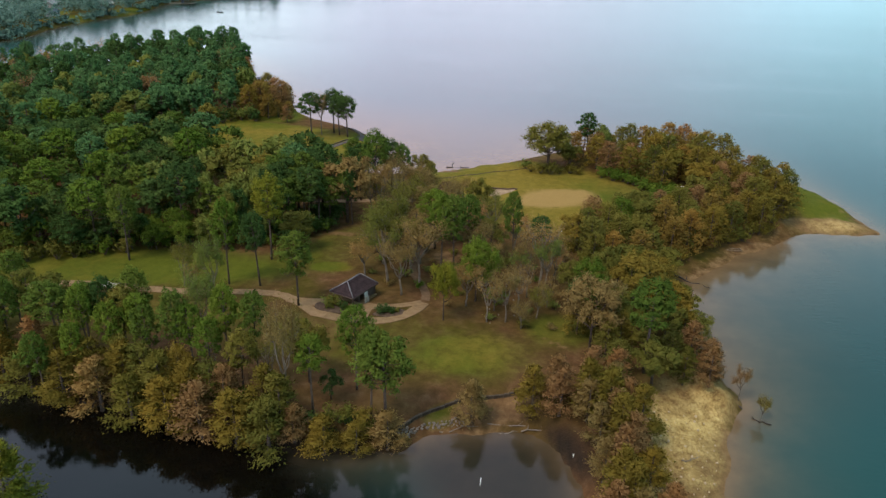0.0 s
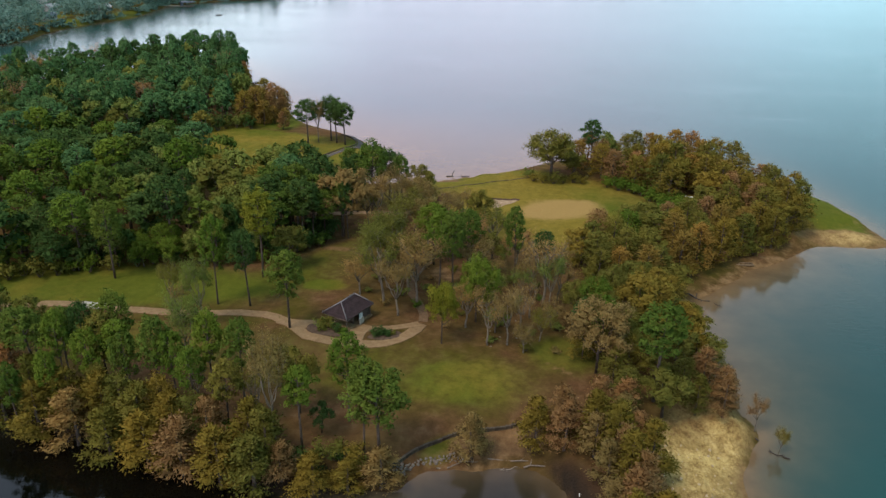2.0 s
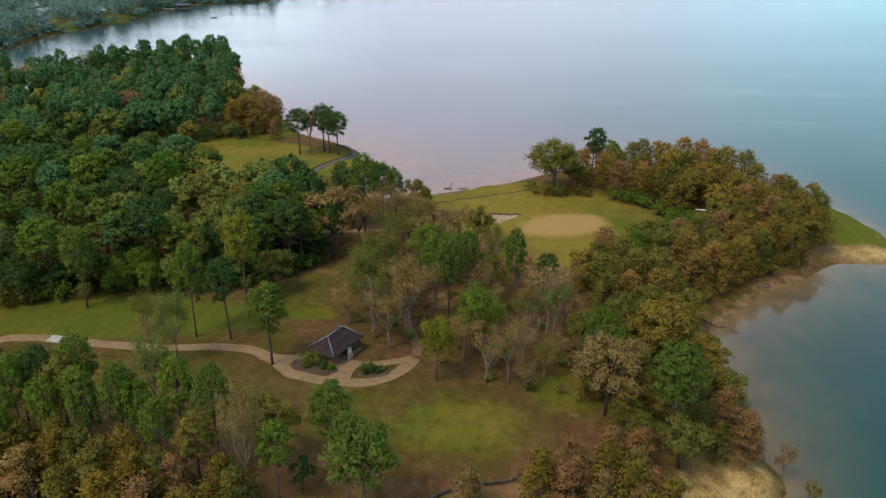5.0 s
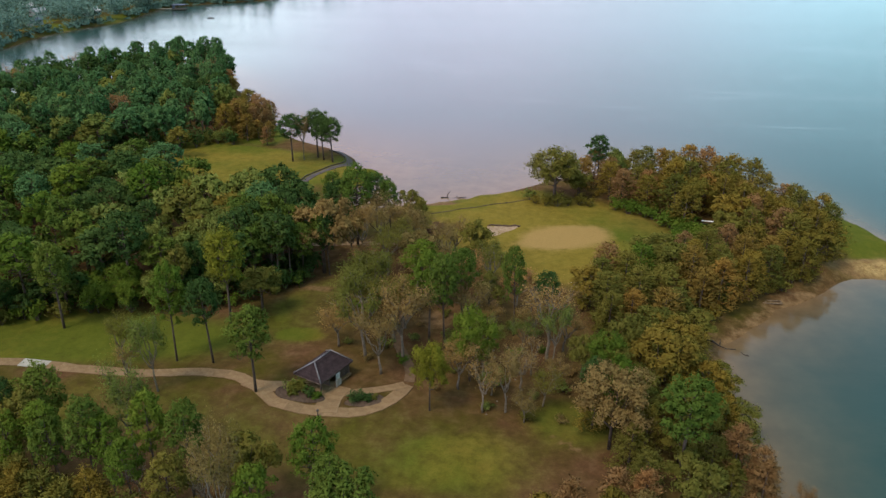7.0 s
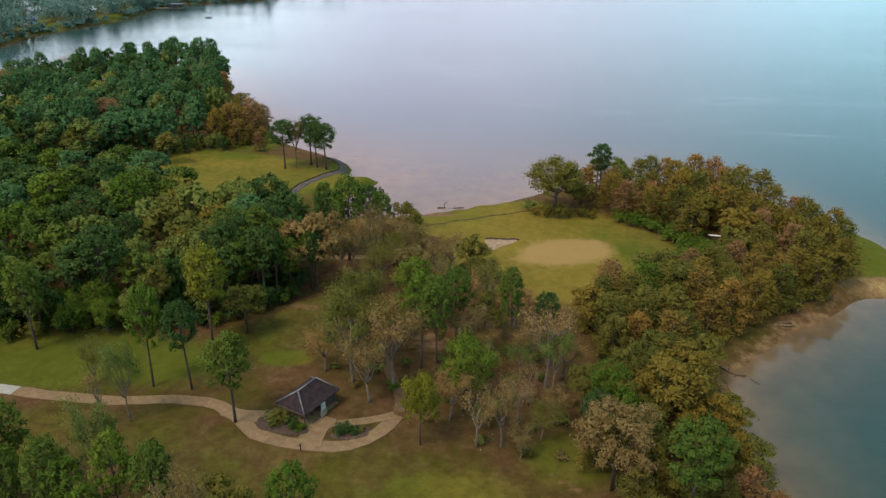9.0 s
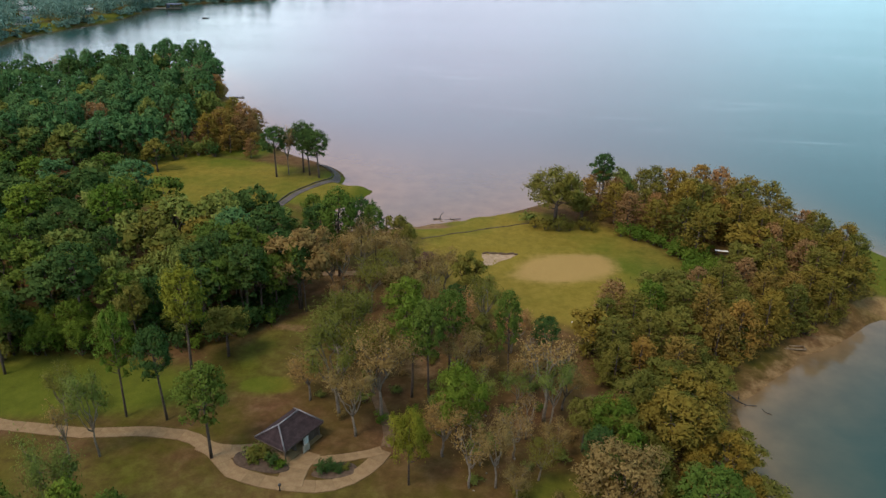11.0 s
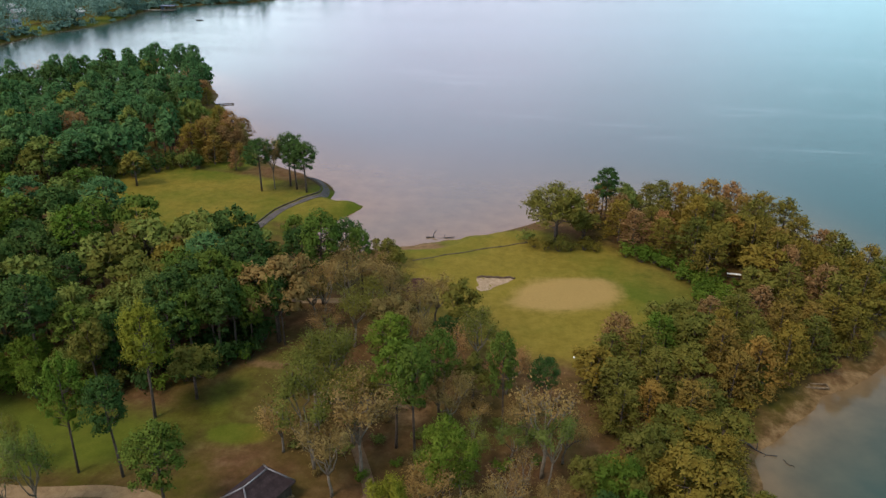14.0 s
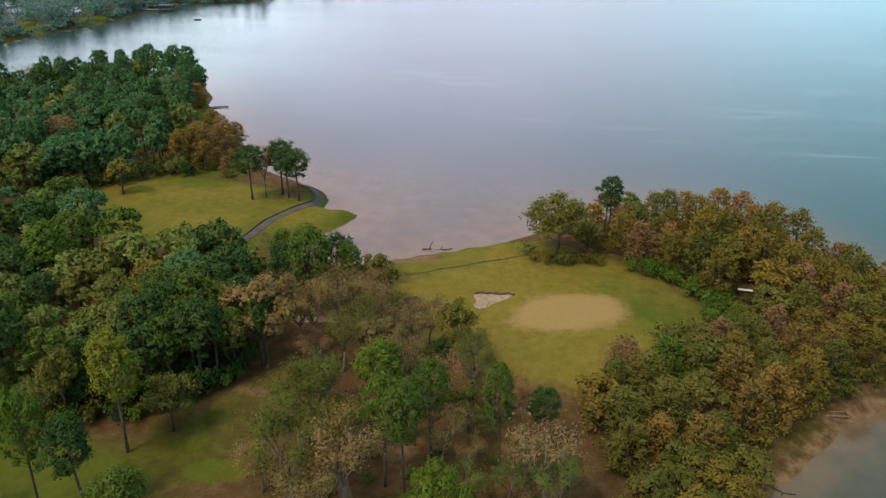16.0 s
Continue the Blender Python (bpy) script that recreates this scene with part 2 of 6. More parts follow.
def water_material():
    m, n, l, b = material("lake_water", 0.06, 0.5)
    b.inputs["IOR"].default_value = 1.33
    at = n.new("ShaderNodeAttribute")
    at.attribute_name = "shallow"
    patch = noise_node(n, l, 0.012, 4)
    deep = ramp(n, l, patch, [(0.3, (0.004, 0.032, 0.030)), (0.7, (0.008, 0.043, 0.041))])
    bed = ramp(n, l, noise_node(n, l, 0.2, 4), [(0.3, (0.125, 0.072, 0.034)), (0.7, (0.180, 0.108, 0.052))])
    # takes the deep colour to near-black in the inlet, most of the way in the cove
    dark_water = n.new("ShaderNodeAttribute")
    dark_water.attribute_name = "dark_water"
    deep = mix(n, l, dark_water.outputs["Fac"], deep, (0.0012, 0.0015, 0.0012))
    calm = n.new("ShaderNodeAttribute")
    calm.attribute_name = "ripple"
    # wind lanes across the open lake: their brighter reflection painted as pale base colour
    tilt = n.new("ShaderNodeMapping")
    tilt.inputs["Rotation"].default_value, tilt.inputs["Scale"].default_value = (0, 0, radians(14)), (0.006, 0.034, 1)
    where = n.new("ShaderNodeTexCoord")
    l.new(where.outputs["Object"], tilt.inputs["Vector"])
    lane = n.new("ShaderNodeTexNoise")
    for key, value in (("Scale", 1.0), ("Detail", 5.0), ("Roughness", 0.62), ("Distortion", 1.6)):
        lane.inputs[key].default_value = value
    l.new(tilt.outputs["Vector"], lane.inputs["Vector"])
    lane_glint = ramp(n, l, lane.outputs["Fac"], [(0.57, (0, 0, 0)), (0.76, (0.4, 0.4, 0.4))])
    open_water = n.new("ShaderNodeMapRange")
    open_water.inputs["From Min"].default_value, open_water.inputs["From Max"].default_value = 0.40, 0.46
    l.new(calm.outputs["Fac"], open_water.inputs["Value"])
    lane_glint = mix(n, l, 1.0, lane_glint, open_water.outputs["Result"], "MULTIPLY")
    l.new(mix(n, l, lane_glint, mix(n, l, at.outputs["Fac"], deep, bed), (0.20, 0.25, 0.27)), b.inputs["Base Color"])
    chop = noise_node(n, l, 0.8, 4, 0.6, squash=(0.6, 1.6, 1))
    br = n.new("ShaderNodeBump")
    br.inputs["Distance"].default_value = 0.12
    l.new(chop, br.inputs["Height"])
    gust = n.new("ShaderNodeMath")
    gust.operation = "MULTIPLY"
    l.new(calm.outputs["Fac"], gust.inputs[0])
    l.new(ramp(n, l, noise_node(n, l, 0.012, 5, 0.6, squash=(0.35, 1.6, 1)), [(0.3, (0.45, 0.45, 0.45)), (0.7, (1.5, 1.5, 1.5))]), gust.inputs[1])
    l.new(gust.outputs[0], br.inputs["Strength"])
    l.new(br.outputs["Normal"], b.inputs["Normal"])
    dull = n.new("ShaderNodeMapRange")
    dull.inputs["From Min"].default_value, dull.inputs["From Max"].default_value = 0.1, 0.5
    dull.inputs["To Min"].default_value, dull.inputs["To Max"].default_value = 0.05, 0.13
    l.new(calm.outputs["Fac"], dull.inputs["Value"])
    l.new(dull.outputs["Result"], b.inputs["Roughness"])
    return m


# ---- land form ----
SHORE_SOUTH = [(-420, 150.7), (-200, 125.4), (-120, 107.9), (-90, 102.6), (-73, 98.4), (-66, 97.3), (-58, 94.5), (-47, 92.0), (-35, 88.7), (-26, 86.0), (-17, 86.4), (-9.5, 87.4), (-6.9, 88.4),
               (-3.8, 91.3), (0.5, 92.0), (4.9, 93.3), (8.9, 94.2), (11.8, 92.3), (14.9, 89.6), (17, 85.2), (18, 80.6), (18, 69.0), (19.5, 57.3), (25, 49.5), (31, 52.4), (34, 65.1)]
SHORE_EAST = [(35.7, 82.5), (38.9, 88.4), (39.9, 96.0), (44, 102.7), (43.4, 109.6), (42.4, 122.1), (41.8, 132.2), (43.4, 139.0), (46.5, 149.2), (53, 154.6), (61.3, 163.7), (70, 169.7),
              (79, 177.9), (86.8, 179.9), (100.2, 180.9), (99.2, 187.7), (97.9, 200.2), (94, 211.0), (88, 220.7), (78, 232.4), (66, 241.2), (50, 245.1), (36, 244.1), (24, 239.2)]
SHORE_NORTH = [(14.6, 232.7), (6, 225.1), (-0.1, 222.2), (-7, 220.7), (-12, 217.8), (-18, 214.4), (-26, 210.0), (-34, 211.0), (-38.5, 219.8), (-37.5, 227.5), (-35.2, 230.9), (-30.6, 241.5), (-40.0, 244.1),
               (-40.3, 250.9), (-44, 257.7), (-50, 262.6), (-60, 269.4), (-70, 279.1), (-79, 293.7), (-88, 314.8), (-101, 325.8), (-105, 340.4), (-113, 351.1), (-118, 366.7), (-127, 383.2), (-138, 405.6),
               (-150, 408.5), (-167, 389.0), (-200, 340.4), (-232, 304.4), (-300, 262.6), (-420, 238.2)]
SHORE_FAR = [(-2600, 43.7), (-700, 199.3), (-420, 325.8), (-330, 389.0), (-298, 435.7), (-293, 460.0), (-299, 509.7), (-291, 552.5), (-283, 592.3), (-291, 656.5), (-285, 692.5), (-250, 734.4), (-222, 761.6),
             (-180, 880.3), (-60, 1123.5), (500, 1464.0), (1500, 1464.0), (2600, 1172.1), (2600, 3506.8), (-2600, 3506.8)]
SHORE_NEAR = [(-140, 80.6), (-100, 73.8), (-74, 72.4), (-62, 69.0), (-58, 61.2), (-66, 43.7), (-90, 14.5), (-140, -14.7)]


def rounded(points, steps=4):
    """A closed outline that passes smoothly through its corners."""
    p = np.array(points, float)
    a, b, c, d = (np.roll(p, k, 0) for k in (1, 0, -1, -2))
    out = []
    for s in np.arange(steps) / steps:
        out.append(0.5 * (2 * b + (c - a) * s + (2 * a - 5 * b + 4 * c - d) * s**2 + (3 * b - a - 3 * c + d) * s**3))
    return np.stack(out, 1).reshape(-1, 2)


def line_distance(q, p, closed=False):
    """Distance of the places q from the line through p."""
    a = p if closed else p[:-1]
    b = np.roll(p, -1, 0) if closed else p[1:]
    best = np.full(len(q), 1e9)
    for u, v in zip(a, b):
        w = v - u
        s = np.clip(((q - u) @ w) / max(w @ w, 1e-9), 0, 1)
        best = np.minimum(best, ((q - u - s[:, None] * w) ** 2).sum(1))
    return np.sqrt(best)


def inside(q, p):
    hit = np.zeros(len(q), bool)
    for (x1, y1), (x2, y2) in zip(p, np.roll(p, -1, 0)):
        if y1 != y2:
            hit ^= ((y1 > q[:, 1]) != (y2 > q[:, 1])) & (q[:, 0] < (x2 - x1) * (q[:, 1] - y1) / (y2 - y1) + x1)
    return hit


OUTLINES = [rounded(SHORE_SOUTH + SHORE_EAST + SHORE_NORTH), rounded(SHORE_FAR), rounded(SHORE_NEAR)]


def waves(q, scale, seed):
    """Soft rolling noise from a few sine waves."""
    r = np.random.RandomState(seed)
    out = np.zeros(len(q))
    for k in range(7):
        a, f, ph = r.uniform(0, 6.28), r.uniform(0.5, 1.8) / scale, r.uniform(0, 6.28)
        out += np.sin((q[:, 0] * np.cos(a) + q[:, 1] * np.sin(a)) * f * 6.28 + ph)
    return out / 3.0


def blob(q, x, y, rx, ry, turn=0.0, soft=0.25):
    """1 inside an ellipse, fading to 0 across its edge."""
    c, s = math.cos(radians(turn)), math.sin(radians(turn))
    dx, dy = q[:, 0] - x, q[:, 1] - y
    d = np.hypot((c * dx + s * dy) / rx, (c * dy - s * dx) / ry)
    return np.clip((1 + soft - d) / (2 * soft), 0, 1)


def shore_distance(q):
    d = np.full(len(q), -1e9)
    for o in OUTLINES:
        d = np.maximum(d, np.where(inside(q, o), 1, -1) * line_distance(q, o, True))
    return d + 0.5 * waves(q, 9, 3) * np.clip(1 - np.abs(d) / 10, 0, 1)


def beach_share(q):
    return np.maximum.reduce([blob(q, 55, 158.5, 24, 13, 42), blob(q, 93, 183.8, 14, 9, 10), blob(q, 34, 78.7, 9, 26, 0), 0.7 * blob(q, -10, 215.9, 8, 5, 10), blob(q, 42, 131.2, 6, 18), blob(q, 4, 94.3, 11, 5, 10)])


def land_height(q, d=None):
    d = shore_distance(q) if d is None else d
    beach = beach_share(q)
    reach = 1.9 + 8.0 * beach
    top = 2.6 + 0.2 * waves(q, 45, 5) + 0.3 * blob(q, -24, 124, 22, 12, 0, 0.5) + np.clip((d - 60) / 200, 0, 1) * 5
    z = np.where(d > 0, top * (1 - np.exp(-np.maximum(d, 0) / reach)), np.maximum(-5, d * (0.25 - 0.17 * beach)))
    z += np.where(d > 0.5, 0.10 * waves(q, 6, 8) * np.clip(d / 4, 0, 1), 0)
    z -= 0.6 * blob(q, 5.4, 194.6, 4.4, 3.4, 35, 0.3)
    z -= 0.35 * blob(q, 10.5, 190.5, 6.0, 2.2, 35, 0.5)
    z += 0.45 * blob(q, 1.0, 111.8, 7, 4.5, 0, 0.4) - 0.35 * blob(q, 1.0, 106.4, 3.5, 1.6, 0, 0.5)
    return z




def spaced(*spans):
    """Places along one axis: (start, end, step) spans, end to end."""
    return np.concatenate([np.arange(a, b, s) for a, b, s in spans])


def sheet(name, xs, ys, zs, mat):
    nx, ny = len(xs), len(ys)
    gx, gy = np.meshgrid(xs, ys)
    co = np.stack([gx.ravel(), gy.ravel(), zs], 1)
    i = np.arange(nx * ny).reshape(ny, nx)
    quads = np.stack([i[:-1, :-1], i[:-1, 1:], i[1:, 1:], i[1:, :-1]], -1).reshape(-1, 4)
    me = bpy.data.meshes.new(name)
    me.vertices.add(len(co))
    me.vertices.foreach_set("co", co.ravel())
    me.loops.add(quads.size)
    me.loops.foreach_set("vertex_index", quads.ravel())
    me.polygons.add(len(quads))
    me.polygons.foreach_set("loop_start", np.arange(len(quads)) * 4)
    me.update(calc_edges=True)
    me.polygons.foreach_set("use_smooth", np.ones(len(quads), bool))
    me.materials.append(mat)
    return new(name, me)


XS = spaced((-2600, -800, 200), (-800, -440, 40), (-440, -140, 6), (-140, 112, 1.25), (112, 200, 8), (200, 800, 60), (800, 2601, 200))
YS = spaced((-1500, -100, 200), (-100, 20, 20), (20, 44, 4), (44, 268, 1.25), (268, 440, 3), (440, 820, 10), (820, 1400, 40), (1400, 3601, 200))
GX, GY = np.meshgrid(XS, YS)
Q = np.stack([GX.ravel(), GY.ravel()], 1)
D = shore_distance(Q)
ground = sheet("ground", XS, YS, land_height(Q, D), ground_material())
HX, HY, HEIGHTS = XS, YS, land_height(Q, D).reshape(len(YS), len(XS))


def ground_at(x, y):
    """Height of the ground sheet at a place."""
    i, j = int(np.clip(np.searchsorted(HX, x) - 1, 0, len(HX) - 2)), int(np.clip(np.searchsorted(HY, y) - 1, 0, len(HY) - 2))
    u, v = (x - HX[i]) / (HX[i + 1] - HX[i]), (y - HY[j]) / (HY[j + 1] - HY[j])
    h = HEIGHTS
    return float((1 - v) * ((1 - u) * h[j, i] + u * h[j, i + 1]) + v * ((1 - u) * h[j + 1, i] + u * h[j + 1, i + 1]))


# lawns of the far shore: x, y, half width, half length
LAWNS = [(-305, 532, 13, 18), (-290, 585, 9, 24), (-287, 612, 8, 16), (-338, 556, 18, 16), (-345, 530, 9, 9)]
lush = np.maximum.reduce([
    0.95 * blob(Q, 19, 191.0, 33, 27, 0, 0.2), blob(Q, 4, 213.0, 20, 10, 12, 0.3), blob(Q, -76, 241.2, 42, 17, -16, 0.2), 0.9 * blob(Q, -78, 226, 34, 12, -22, 0.3), blob(Q, -41, 237.5, 11, 14, 0, 0.3), 0.9 * blob(Q, -80, 280, 9, 22, 25, 0.3), blob(Q, -92, 296.6, 10, 40, 25, 0.3),
    0.68 * blob(Q, -72, 138.0, 40, 11, 3, 0.3), 0.55 * blob(Q, -28, 152.6, 10, 17, -15, 0.3), 0.6 * blob(Q, 0, 109.8, 16, 8.5, 0, 0.6), 0.8 * blob(Q, 90, 197.4, 10, 20, 0, 0.4), 0.4 * blob(Q, -20, 113.7, 40, 9, 0, 0.4),
    blob(Q, -29.5, 141.4, 5, 2.6, 0, 0.4), 0.7 * blob(Q, 17, 119.6, 8, 7, 0, 0.4), 0.45 * blob(Q, -60, 117.6, 40, 8, 0, 0.4), 0.45 * (Q[:, 1] > 420) * (Q[:, 0] > -2000), *(blob(Q, x, y, rx, ry, 0, 0.4) for x, y, rx, ry in LAWNS), blob(Q, -2, 95.2, 4, 2.5, 35, 0.4)])
green = np.clip(blob(Q, 20.6, 190.8, 11.8, 7.2, 20, 0.45) + 0.10 * waves(Q, 9, 15), 0, 1)
near_shore = np.clip(1 - np.maximum(D, 0) / 9.0, 0, 1)
wet_bank = np.maximum.reduce([blob(Q, -45, 86.5, 60, 14, -8, 0.2), blob(Q, 17, 86.5, 5, 14, 0, 0.2), 0.75 * blob(Q, 14, 91, 7, 6, 0, 0.3)])
sand = np.maximum.reduce([0.85 * blob(Q, -13, 213.5, 8, 4.0, 12, 0.4), 
    0.62 * beach_share(Q) * np.clip(1.1 - np.maximum(D, 0) / 5.5, 0, 1) * (1 - wet_bank), 0.9 * blob(Q, 34, 80.6, 9, 24, 0, 0.15) * (Q[:, 0] > 24), 0.95 * blob(Q, 5.5, 97.2, 7.5, 2.4, 14, 0.3), 0.6 * blob(Q, -6, 149.7, 4, 4), 0.62 * blob(Q, -13, 148.7, 3, 5),
    0.6 * blob(Q, -31, 159.9, 4.5, 1.6), 0.42 * blob(Q, 9, 135.1, 3, 8, 0), 0.55 * blob(Q, -9, 160.4, 3, 4), 0.6 * blob(Q, 15.5, 115.2, 3.5, 0.9, -35), 0.85 * blob(Q, 88, 183.8, 11, 3.5, 5), 0.42 * near_shore * (1 - wet_bank) * (1 - 0.8 * blob(Q, -39, 236, 9, 14, 0, 0.3)), 0.9 * blob(Q, -119, 371, 6, 20, 27)])
bare = np.clip(np.maximum.reduce([blob(Q, -2, 148.7, 26, 26, 0, 0.3), blob(Q, -13, 177.9, 26, 12, 0, 0.3), blob(Q, -25, 94.3, 40, 9, 0, 0.3), 0.4 * blob(Q, 24, 115.7, 14, 14, 0, 0.3), blob(Q, -52, 246.0, 8, 4, 0, 0.4),
                                  blob(Q, -80, 172.1, 46, 26, 0, 0.2), blob(Q, 58, 194.5, 22, 36, 20, 0.2)]) * 0.5, 0, 1)
pale = blob(Q, 35.5, 90, 9.5, 19.5, -10, 0.12) * np.clip((Q[:, 0] - 26.0 - 0.1 * (Q[:, 1] - 80)) / 2.5, 0, 1) * np.clip(D / 1.5, 0, 1)
pale = np.maximum.reduce([pale, 0.6 * blob(Q, 88, 183.5, 11, 3.2, 5, 0.4)])
cover = np.stack([lush * (1 - 0.6 * bare), green, sand, pale], 1)
ground.data.color_attributes.new("cover", "FLOAT_COLOR", "POINT").data.foreach_set("color", cover.ravel())
dry = np.maximum.reduce([0.44 * blob(Q, 14, 190, 34, 30, 0, 0.4), 0.25 * blob(Q, -70, 238, 40, 16, -16, 0.4), 0.12 * blob(Q, 0, 110, 26, 12, 0, 0.4)])
dry *= 1 - 0.8 * blob(Q, 36, 196, 9, 16, 20, 0.5)
# mud round the cove; the long inlet strip is tree shade put into the colour
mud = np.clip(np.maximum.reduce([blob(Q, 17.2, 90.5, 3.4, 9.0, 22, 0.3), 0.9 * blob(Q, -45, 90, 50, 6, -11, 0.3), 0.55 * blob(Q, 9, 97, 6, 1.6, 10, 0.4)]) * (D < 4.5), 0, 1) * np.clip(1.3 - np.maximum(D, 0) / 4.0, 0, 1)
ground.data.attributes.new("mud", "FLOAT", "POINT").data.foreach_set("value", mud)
ground.data.attributes.new("dry", "FLOAT", "POINT").data.foreach_set("value", dry)
ground.data.attributes.new("bare", "FLOAT", "POINT").data.foreach_set("value", bare * (1 - lush * 0.8))
tagged(ground, "grass, leaf litter and sandy shore of a lakeside golf course", "ground", kind="structure")

XS = spaced((-2600, -440, 120), (-440, -100, 6), (-100, 130, 2.5), (130, 200, 8), (200, 2601, 120))
YS = spaced((-1500, 20, 120), (20, 270, 2.5), (270, 440, 5), (440, 820, 12), (820, 3601, 120))
GX, GY = np.meshgrid(XS, YS)
Q = np.stack([GX.ravel(), GY.ravel()], 1)
D = shore_distance(Q)
water = sheet("water", XS, YS, np.zeros(len(Q)), water_material())
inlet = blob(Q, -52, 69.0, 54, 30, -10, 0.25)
fade = 5.0 + 34 * blob(Q, -5, 245, 75, 55, 0, 0.6) + 6 * blob(Q, 62, 145.8, 40, 30, 40, 0.4) + 9 * blob(Q, -100, 316.1, 40, 90, 30, 0.4)
shallow = np.exp(np.minimum(D, 0) / fade) * (1 - 0.97 * inlet) * 0.9
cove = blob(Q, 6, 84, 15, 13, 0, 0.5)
strait = np.maximum(blob(Q, -235, 520, 90, 330, 0, 0.35), blob(Q, -120, 1000, 500, 330, 0, 0.3))
shallow = np.maximum(shallow * (1 - 0.6 * cove), 0.10 * cove)
water.data.attributes.new("shallow", "FLOAT", "POINT").data.foreach_set("value", shallow)
water.data.attributes.new("dark_water", "FLOAT", "POINT").data.foreach_set("value", np.maximum(inlet, 0.8 * cove))
water.data.attributes.new("ripple", "FLOAT", "POINT").data.foreach_set("value", np.clip(0.06 + np.maximum(0.4 * np.clip(-D / 80, 0, 1), 0.46 * strait * np.clip(-D / 8, 0, 1)) - 0.05 * inlet, 0.01, 1))
tagged(water, "calm grey-blue lake water, dark in the inlet", "lake", kind="structure")


# ---- mesh building ----
def mesh_of(name, verts, faces, mat=None, smooth=False, normals=None):
    me = bpy.data.meshes.new(name)
    me.from_pydata([tuple(v) for v in verts], [], [tuple(f) for f in faces])
    if smooth or normals is not None:
        me.polygons.foreach_set("use_smooth", np.ones(len(me.polygons), bool))
    if normals is not None:
        me.normals_split_custom_set_from_vertices([tuple(v) for v in normals])
    if mat:
        me.materials.append(mat)
    return me


def under(ob, parent):
    ob.parent = parent
    return ob


def part(name, bm, mat, parent, label=""):
    me = bpy.data.meshes.new(name)
    bmesh.ops.recalc_face_normals(bm, faces=bm.faces)
    bm.to_mesh(me)
    bm.free()
    me.materials.append(mat)
    return tagged(under(new(name, me), parent), label)


def empty(name, m):
    ob = new(name)
    ob.empty_display_size = 0.3
    ob.matrix_world = m
    return ob


def box(bm, m, sx, sy, sz, bevel=0.0):
    """A block of that size round the pose m, its long edges taken off."""
    made = bmesh.ops.create_cube(bm, size=1.0, matrix=m @ Matrix.Diagonal((sx, sy, sz, 1)))
    if bevel:
        edges = list({e for v in made["verts"] for e in v.link_edges})
        bmesh.ops.bevel(bm, geom=edges, offset=bevel, segments=1, affect="EDGES")


def boxed(sx, sy, sz, m=None, bevel=0.02):
    bm = bmesh.new()
    box(bm, m or Matrix(), sx, sy, sz, bevel)
    return bm


def tube(verts, faces, path, radii, sides=6, cap=True):
    """A tapered round limb along a path."""
    path = [Vector(p) for p in path]
    start = len(verts)
    for i, p in enumerate(path):
        ahead = (path[min(i + 1, len(path) - 1)] - path[max(i - 1, 0)]).normalized()
        side = ahead.cross(Vector((0.31, 0.95, 0.05))).normalized()
        up = side.cross(ahead)
        for k in range(sides):
            a = 2 * math.pi * k / sides
            verts.append(p + radii[i] * (math.cos(a) * side + math.sin(a) * up))
    for i in range(len(path) - 1):
        for k in range(sides):
            a, b = start + i * sides + k, start + i * sides + (k + 1) % sides
            faces.append((a, b, b + sides, a + sides))
    if cap:
        faces.append(tuple(range(start + (len(path) - 1) * sides, start + len(path) * sides)))
        faces.append(tuple(reversed(range(start, start + sides))))


def bent(rng, a, b, sag=0.12, steps=3):
    a, b = Vector(a), Vector(b)
    size = (b - a).length * sag
    out = [a]
    for i in range(1, steps):
        out.append(a.lerp(b, i / steps) + Vector(rng.normal(0, size * 0.5, 3)) + Vector((0, 0, -size * 0.3)))
    return out + [b]


def leaf_cloud(rng, centres, radii, per, size, middle, spray=0.0, fuzz=0.33):
    """Small leaf tufts filling rounded clumps; their normals follow the clump."""
    n = len(centres)
    c = np.repeat(np.asarray(centres, float), per, 0)
    r = np.repeat(np.asarray(radii, float), per, 0)
    u = rng.normal(size=(n * per, 3))
    u /= np.linalg.norm(u, axis=1, keepdims=True)
    u[:, 2] = np.where(u[:, 2] < -0.45, -u[:, 2], u[:, 2])
    p = c + u * r * np.abs(rng.normal(0.80, fuzz, (n * per, 1)))
    face = u + rng.normal(0, 0.7, u.shape) + (0, 0, 0.35)
    face /= np.linalg.norm(face, axis=1, keepdims=True)
    t = np.cross(face, rng.normal(size=u.shape))
    if spray:
        away = p - np.asarray(middle)
        away[:, 2] *= 0.25
        away /= np.linalg.norm(away, axis=1, keepdims=True) + 1e-6
        t = t / (np.linalg.norm(t, axis=1, keepdims=True) + 1e-9) + spray * away
    t /= np.linalg.norm(t, axis=1, keepdims=True)
    b = np.cross(face, t)
    b /= np.linalg.norm(b, axis=1, keepdims=True) + 1e-9
    s = size * rng.uniform(0.6, 1.35, (n * per, 1))
    v = np.stack([p + 0.85 * s * t, p - 0.4 * s * t + 0.38 * s * b, p - 0.4 * s * t - 0.38 * s * b], 1).reshape(-1, 3)
    out = p - np.asarray(middle)
    out /= np.linalg.norm(out, axis=1, keepdims=True) + 1e-6
    nn = 0.45 * u + 0.4 * out + 0.15 * face + rng.normal(0, 0.13, u.shape) + (0, 0, 0.32)
    nn /= np.linalg.norm(nn, axis=1, keepdims=True)
    return v, np.arange(len(v)).reshape(-1, 3), np.repeat(nn, 3, 0)


